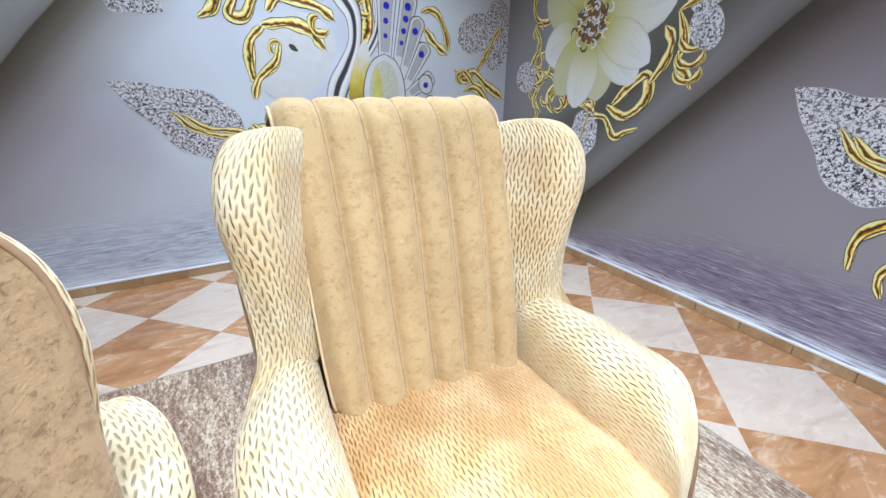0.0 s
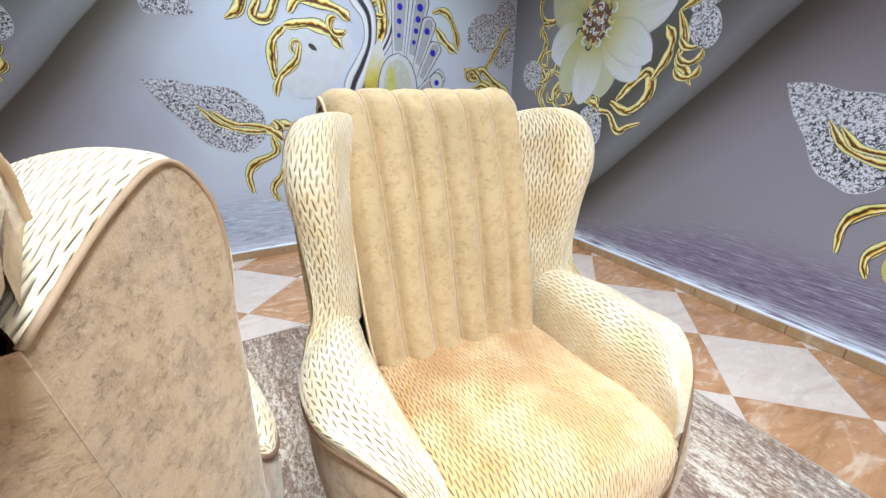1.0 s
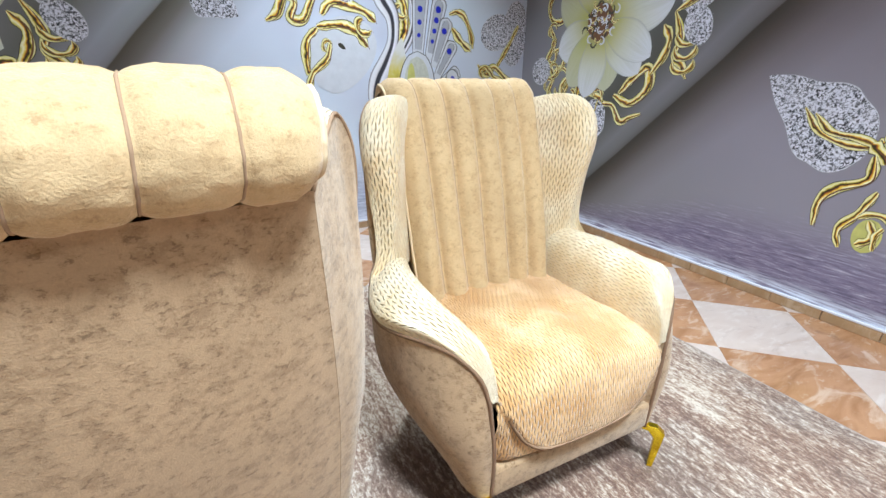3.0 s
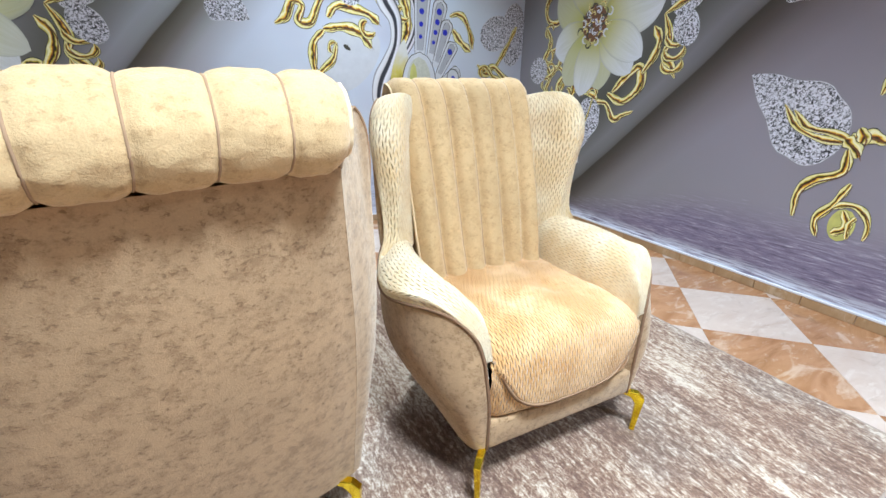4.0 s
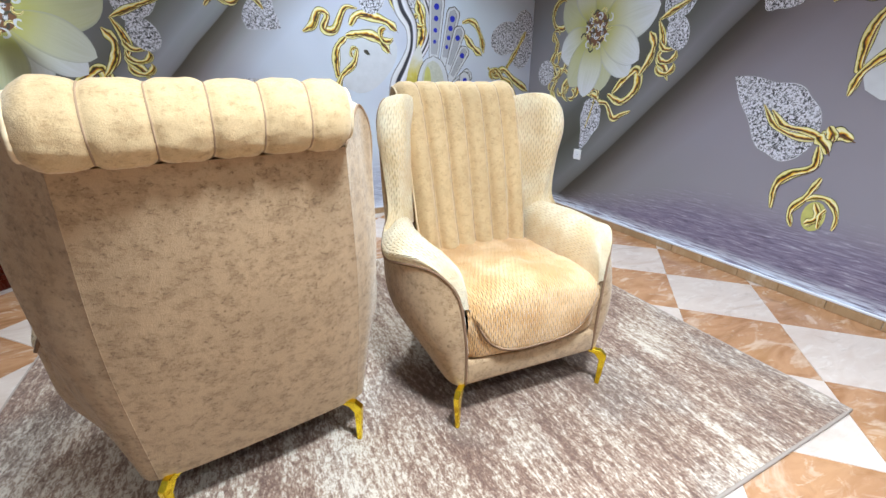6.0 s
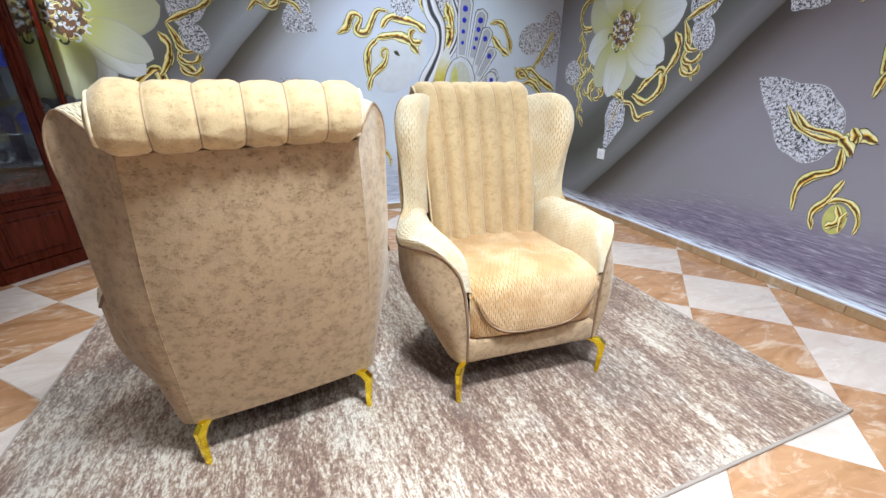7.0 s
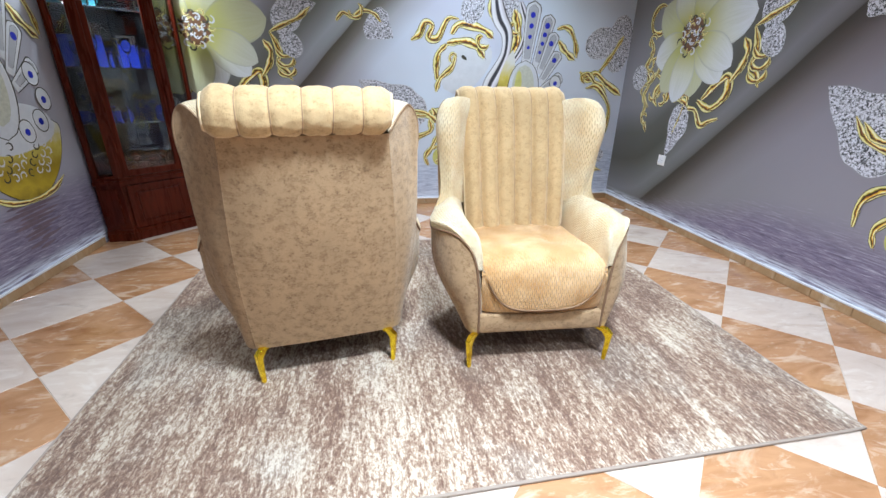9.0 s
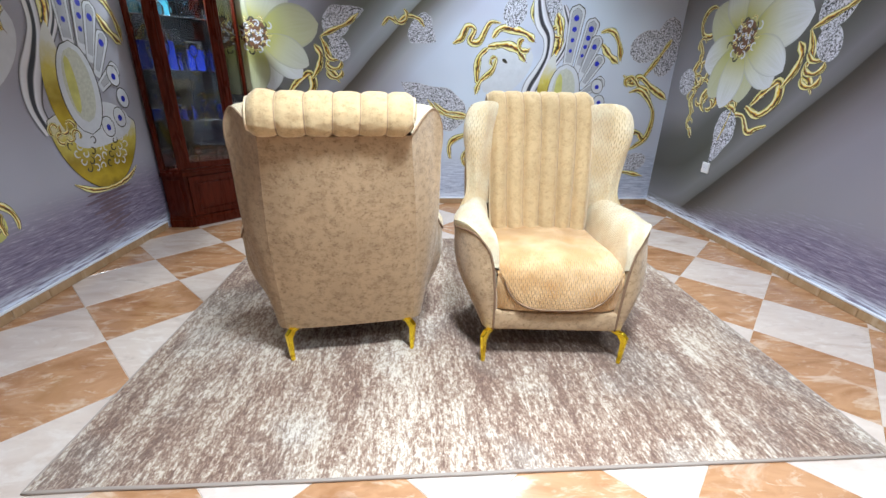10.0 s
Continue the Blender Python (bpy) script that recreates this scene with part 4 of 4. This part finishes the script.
        gild(curl((3.56, 0.66), 0.06, 0.09, 0, 200), 0.04)
        ink("leaf", (3.4, 0.38), (3.72, 0.48), 0.18, M_P_LEAF, 0, round_shape)
        gild([(3.3, 0.32), (3.5, 0.34), (3.72, 0.3)], 0.03, 20)
    return art


make_mural("back", "printed mural of jewelled swan, pale flowers and gold scrolls")
make_mural("right", "printed mural of pale flower, crystal leaves and gold scrolls")
make_mural("left", "printed mural of golden jewelled swan floating on mauve water")

# ---- wall socket ----
socket = holder("wall_socket", "small white plastic wall socket below mural leaf", "socket", m=pose(X_R, 1.60, 0.535, 0, 0, -90))
part("plate", box(-0.043, 0.043, -0.011, 0.0, -0.043, 0.043, 0.004), M_PLASTIC, socket)
part("insert", box(-0.026, 0.026, -0.0125, -0.0105, -0.026, 0.026, 0.0008, segments=1), M_TRIM, socket, smooth=False)
for dx in (-0.0095, 0.0095):
    part("pin_hole", box(dx - 0.002, dx + 0.002, -0.0132, -0.0122, -0.002, 0.002), M_DARK, socket, smooth=False)

# ---- corner display cabinet ----
CX, CY = X_L + 0.02, Y_B - 0.02
LEFT_Y, RIGHT_X = 1.62, -3.25
A, D = CY - LEFT_Y, 0.17
B = RIGHT_X - CX
PLAN = [(CX, CY), (CX, LEFT_Y), (CX + D, LEFT_Y), (RIGHT_X, LEFT_Y + B - D), (RIGHT_X, CY)]
CAB_H, BASE_H = 2.08, 0.47


def grown(d):
    k = d * 0.414
    return [(CX, CY), (CX, LEFT_Y - d), (CX + D + k, LEFT_Y - d), (RIGHT_X + d, PLAN[3][1] - k), (RIGHT_X + d, CY)]


cab = holder("display_cabinet", "dark mahogany corner display cabinet with glass doors and glassware", "cabinet")
part("plinth", prism(grown(0.012), 0.0, 0.06), M_WOOD, cab, smooth=False)
part("base", prism(grown(-0.008), 0.06, BASE_H - 0.05), M_WOOD, cab, smooth=False)
part("moulding", prism(grown(0.006), 0.06, 0.085), M_WOOD, cab, smooth=False)
part("ledge", prism(grown(0.014), BASE_H - 0.05, BASE_H - 0.02), M_WOOD, cab, smooth=False)
part("floor_board", prism(grown(0.0), BASE_H - 0.02, BASE_H), M_WOOD, cab, smooth=False)
part("top", prism(grown(0.0), CAB_H - 0.12, CAB_H), M_WOOD, cab, smooth=False)
part("cornice", prism(grown(0.035), CAB_H, CAB_H + 0.05), M_WOOD, cab, smooth=False)
p1, p2 = Vector((*PLAN[2], 0)), Vector((*PLAN[3], 0))
diag = (p2 - p1).normalized()
FRONT = Matrix.Translation(p1) @ Matrix.Rotation(radians(45), 4, "Z")
WID = (p2 - p1).length


def on_front(name, bm, mat, parent, label="", smooth=False):
    bm.transform(FRONT)
    return part(name, bm, mat, parent, label, smooth)


# lower door with a raised panel
door = on_front("door", box(0.028, WID - 0.028, -0.012, 0.008, 0.095, BASE_H - 0.06, 0.003), M_WOOD, cab)
on_front("door_panel", box(0.085, WID - 0.085, -0.02, -0.01, 0.15, BASE_H - 0.115, 0.007), M_WOOD, door)
for z0, z1 in ((0.128, 0.142), (BASE_H - 0.107, BASE_H - 0.093)):
    on_front("door_bead", box(0.07, WID - 0.07, -0.018, -0.011, z0, z1, 0.003), M_WOOD, door)
for x0 in (0.07, WID - 0.084):
    on_front("door_bead", box(x0, x0 + 0.014, -0.018, -0.011, 0.142, BASE_H - 0.107, 0.003), M_WOOD, door)
part("side_panel", box(RIGHT_X - 0.006, RIGHT_X + 0.004, PLAN[3][1] + 0.05, CY - 0.04, 0.12, BASE_H - 0.08, 0.004), M_WOOD, cab, smooth=False)
part("side_panel", box(CX + 0.03, CX + D - 0.035, CY - A - 0.004, CY - A + 0.006, 0.12, BASE_H - 0.08, 0.004), M_WOOD, cab, smooth=False)


# posts of the glazed upper part
def post(x, y, turn, w, d, name="post"):
    bm = box(-w / 2, w / 2, -d / 2, d / 2, BASE_H, CAB_H - 0.12, 0.006)
    bm.transform(pose(x, y, 0, 0, 0, turn))
    part(name, bm, M_WOOD, cab, smooth=False)


post(CX + 0.018, CY - A + 0.016, 0, 0.036, 0.034)
post(PLAN[2][0] - 0.002, PLAN[2][1] + 0.016, 22, 0.06, 0.038)
post(PLAN[3][0] - 0.014, PLAN[3][1] + 0.003, 68, 0.06, 0.038)
post(RIGHT_X - 0.016, CY - 0.018, 90, 0.036, 0.034)
x0, x1, z0, z1 = 0.030, WID - 0.030, BASE_H + 0.006, CAB_H - 0.126
frame_bm = box(x0 + 0.002, x0 + 0.038, -0.010, 0.012, z0, z1, 0.004)
box(x1 - 0.038, x1 - 0.002, -0.010, 0.012, z0, z1, 0.004, frame_bm)
box(x0 + 0.036, x1 - 0.036, -0.009, 0.011, z0, z0 + 0.045, 0.004, frame_bm)
box(x0 + 0.036, x1 - 0.036, -0.009, 0.011, z1 - 0.05, z1, 0.004, frame_bm)
gdoor = on_front("glass_door", frame_bm, M_WOOD, cab)
pane = on_front("pane", box(x0 + 0.036, x1 - 0.036, -0.001, 0.003, z0 + 0.043, z1 - 0.048), M_PANE, gdoor)
pane.visible_shadow = False
for bm in (box(CX + 0.036, CX + D - 0.028, LEFT_Y + 0.012, LEFT_Y + 0.016, BASE_H + 0.03, CAB_H - 0.125), box(RIGHT_X - 0.016, RIGHT_X - 0.012, PLAN[3][1] + 0.028, CY - 0.036, BASE_H + 0.03, CAB_H - 0.125)):
    part("side_pane", bm, M_PANE, cab, smooth=False).visible_shadow = False
M_MIRROR = Nodes("cabinet_back_mirror", 0.03, 1.0).done((0.40, 0.43, 0.47))
part("back_mirror", box(CX + 0.002, CX + 0.008, CY - A + 0.04, CY - 0.004, BASE_H, CAB_H - 0.12), M_MIRROR, cab, smooth=False)
part("back_mirror", box(CX + 0.01, RIGHT_X - 0.04, CY - 0.008, CY - 0.002, BASE_H, CAB_H - 0.12), M_MIRROR, cab, smooth=False)
# added fill light with a glowing disc, brightens the interior in place of pane reflections
fill_light = bpy.data.lights.new("cabinet_fill", "AREA")
fill_light.shape, fill_light.size, fill_light.energy, fill_light.color = "DISK", 0.06, 18.0, (0.8, 0.92, 1.0)
new("cabinet_fill", fill_light).matrix_world = pose(CX + 0.2, LEFT_Y + 0.33, CAB_H - 0.135)
part("cabinet_fill_disc", lathe([(0.035, 0.0), (0.035, 0.008)], 16, at=(CX + 0.2, LEFT_Y + 0.33, CAB_H - 0.129)), M_EMIT, cab, "small glowing disc added under the cabinet top as fill light")
SHELVES = (0.83, 1.19, 1.55)
for z in SHELVES:
    inner = [(CX + 0.012, CY - 0.012), (CX + 0.012, LEFT_Y + 0.045), (CX + D - 0.01, LEFT_Y + 0.045), (RIGHT_X - 0.045, PLAN[3][1] + 0.01), (RIGHT_X - 0.045, CY - 0.012)]
    shelf = part("shelf", prism(inner, z - 0.004, z + 0.004), M_PANE, cab, "clear glass shelf", smooth=False)
    shelf.visible_shadow = False
    rim = [Vector((*inner[1], z)), Vector((*inner[2], z)), Vector((*inner[3], z)), Vector((*inner[4], z))]
    part("shelf_edge", tube(np.array(rim), 0.0042, 6), M_SILVER, shelf, smooth=False)


# glassware and boxes on the shelves
def goblet(x, y, z, h=0.17, r=0.035):
    ob = part("goblet", lathe([(r * 0.9, 0), (r * 0.9, 0.003), (0.005, 0.008), (0.004, h * 0.45), (r * 0.7, h * 0.55), (r, h * 0.75), (r * 0.9, h), (r * 0.86, h), (r * 0.93, h * 0.76), (r * 0.6, h * 0.58), (0.002, h * 0.52)], 16), M_GLASS)
    ob.location = (x, y, z)
    tagged(ob, "clear cut-glass stemmed goblet on glass shelf", "goblet", "goblets in the cabinet")


def jar(x, y, z, h=0.13, r=0.05):
    ob = part("crystal_jar", lathe([(r * 0.8, 0), (r, 0.02), (r, h * 0.6), (r * 0.7, h * 0.72), (r * 0.75, h * 0.76), (r * 0.3, h * 0.9), (r * 0.2, h)], 10), M_GLASS, smooth=False)
    ob.location = (x, y, z)
    tagged(ob, "faceted clear crystal jar with pointed lid", "jar", "jars in the cabinet")


def card_box(x, y, z, w, d, h, mat, label, turn=0):
    ob = holder("gift_box", label, "box", m=pose(x, y, z, 0, 0, turn))
    part("body", box(-w / 2, w / 2, -d / 2, d / 2, 0, h * 0.72, 0.002), mat, ob, smooth=False)
    part("lid", box(-w / 2 - 0.003, w / 2 + 0.003, -d / 2 - 0.003, d / 2 + 0.003, h * 0.72, h, 0.002), M_SILVER, ob, smooth=False)


rng = random.Random(4)
for z in (BASE_H, *SHELVES):
    z += 0.0045 if z > BASE_H else 0.0005
    for k in range(5):
        bx, by = CX + 0.17 + 0.052 * k + rng.uniform(-0.01, 0.01), LEFT_Y + 0.135 + 0.085 * k + rng.uniform(-0.01, 0.02)
        if (k + int(z * 10)) % 3 == 0:
            jar(bx, by, z, rng.uniform(0.10, 0.15), 0.036)
        else:
            goblet(bx, by, z, rng.uniform(0.14, 0.2), 0.03)
    goblet(CX + 0.075, LEFT_Y + 0.11, z, 0.15, 0.028)
card_box(CX + 0.085, LEFT_Y + 0.26, SHELVES[1] + 0.0045, 0.12, 0.1, 0.28, M_BLUE, "tall cobalt blue gift box with silver lid")
card_box(CX + 0.20, LEFT_Y + 0.50, SHELVES[1] + 0.0045, 0.11, 0.09, 0.22, M_BLUE, "cobalt blue gift box with silver lid", 30)
card_box(CX + 0.085, LEFT_Y + 0.27, SHELVES[2] + 0.0045, 0.13, 0.12, 0.16, M_TEAL, "teal gift box with silver lid")
card_box(CX + 0.09, LEFT_Y + 0.30, SHELVES[0] + 0.0045, 0.12, 0.1, 0.1, M_BLUE, "low cobalt blue gift box with silver lid", 10)


# ---- skirting and edge strip ----
def run(name, a, b, inward, mat, z0, z1, depth, step):
    """Pieces end to end along the foot of a wall."""
    a, b, n = Vector(a), Vector(b), Vector(inward)
    length = (b - a).length
    t = (b - a) / length
    turn = math.atan2(t.y, t.x)
    base = tagged(new(name), "low tan marble skirting tiles with white strip above", "skirting", kind="structure")
    pos = 0.0
    while pos < length - 0.01:
        w = min(step, length - pos)
        bm = box(0.001, w - 0.001, 0.0, depth, z0, z1, 0.003, segments=1)
        ob = part("skirting_tile", bm, mat, base, smooth=False)
        ob.matrix_basis = Matrix.Translation(a + t * pos) @ Matrix.Rotation(turn, 4, "Z") @ (Matrix() if t.cross(Vector((*n[:2], 0))).z > 0 else Matrix.Scale(-1, 4, (0, 1, 0)))
        pos += step
    bm = box(0, length, 0, depth + 0.002, z1, z1 + 0.014, 0.003, segments=1)
    ob = part("edge_strip", bm, M_TRIM, base, "glossy white strip", smooth=False)
    ob.matrix_basis = Matrix.Translation(a) @ Matrix.Rotation(turn, 4, "Z") @ (Matrix() if t.cross(Vector((*n[:2], 0))).z > 0 else Matrix.Scale(-1, 4, (0, 1, 0)))


run("skirting_north", (X_L, Y_B, 0), (X_R, Y_B, 0), (0, -1, 0), M_SKIRT, 0.0, 0.052, 0.011, 0.225)
run("skirting_east", (X_R, Y_B - 0.014, 0), (X_R, Y_F, 0), (-1, 0, 0), M_SKIRT, 0.0, 0.052, 0.011, 0.225)
run("skirting_west", (X_L, Y_F, 0), (X_L, LEFT_Y - 0.03, 0), (1, 0, 0), M_SKIRT, 0.0, 0.052, 0.011, 0.225)


# ---- floor tiles, laid on the diagonal ----
def clip(poly, axis, limit, keep_less):
    out = []
    for i in range(len(poly)):
        a, b = poly[i], poly[(i + 1) % len(poly)]
        ia, ib = (a[axis] <= limit) == keep_less, (b[axis] <= limit) == keep_less
        if ia:
            out.append(a)
        if ia != ib:
            f = (limit - a[axis]) / (b[axis] - a[axis])
            out.append((a[0] + f * (b[0] - a[0]), a[1] + f * (b[1] - a[1])))
    return out


G = 0.45 / math.sqrt(2)
GAP = 0.0016
for i in range(-13, 4):
    for j in range(-12, 9):
        if (i + j) % 2 == 0:
            continue
        cx, cy = i * G, j * G
        r = G - GAP
        poly = [(cx + r, cy), (cx, cy + r), (cx - r, cy), (cx, cy - r)]
        for axis, limit, less in ((0, X_R, True), (0, X_L, False), (1, Y_B, True), (1, Y_F, False)):
            poly = clip(poly, axis, limit, less) if poly else poly
        if len(poly) < 3:
            continue
        mx, my = sum(p[0] for p in poly) / len(poly), sum(p[1] for p in poly) / len(poly)
        bm = bmesh.new()
        lo = [bm.verts.new((x - mx, y - my, -0.006)) for x, y in poly]
        mid = [bm.verts.new((x - mx, y - my, -0.0012)) for x, y in poly]
        hi = [bm.verts.new(((x - mx) * 0.994, (y - my) * 0.994, 0.0)) for x, y in poly]
        bm.faces.new(hi)
        for a, b in ((lo, mid), (mid, hi)):
            for k in range(len(poly)):
                q = (k + 1) % len(poly)
                bm.faces.new((a[k], a[q], b[q], b[k]))
        tile = part("tile", bm, M_CREAM if i % 2 else M_AMBER, floor, smooth=False)
        tile.location = (mx, my, 0)
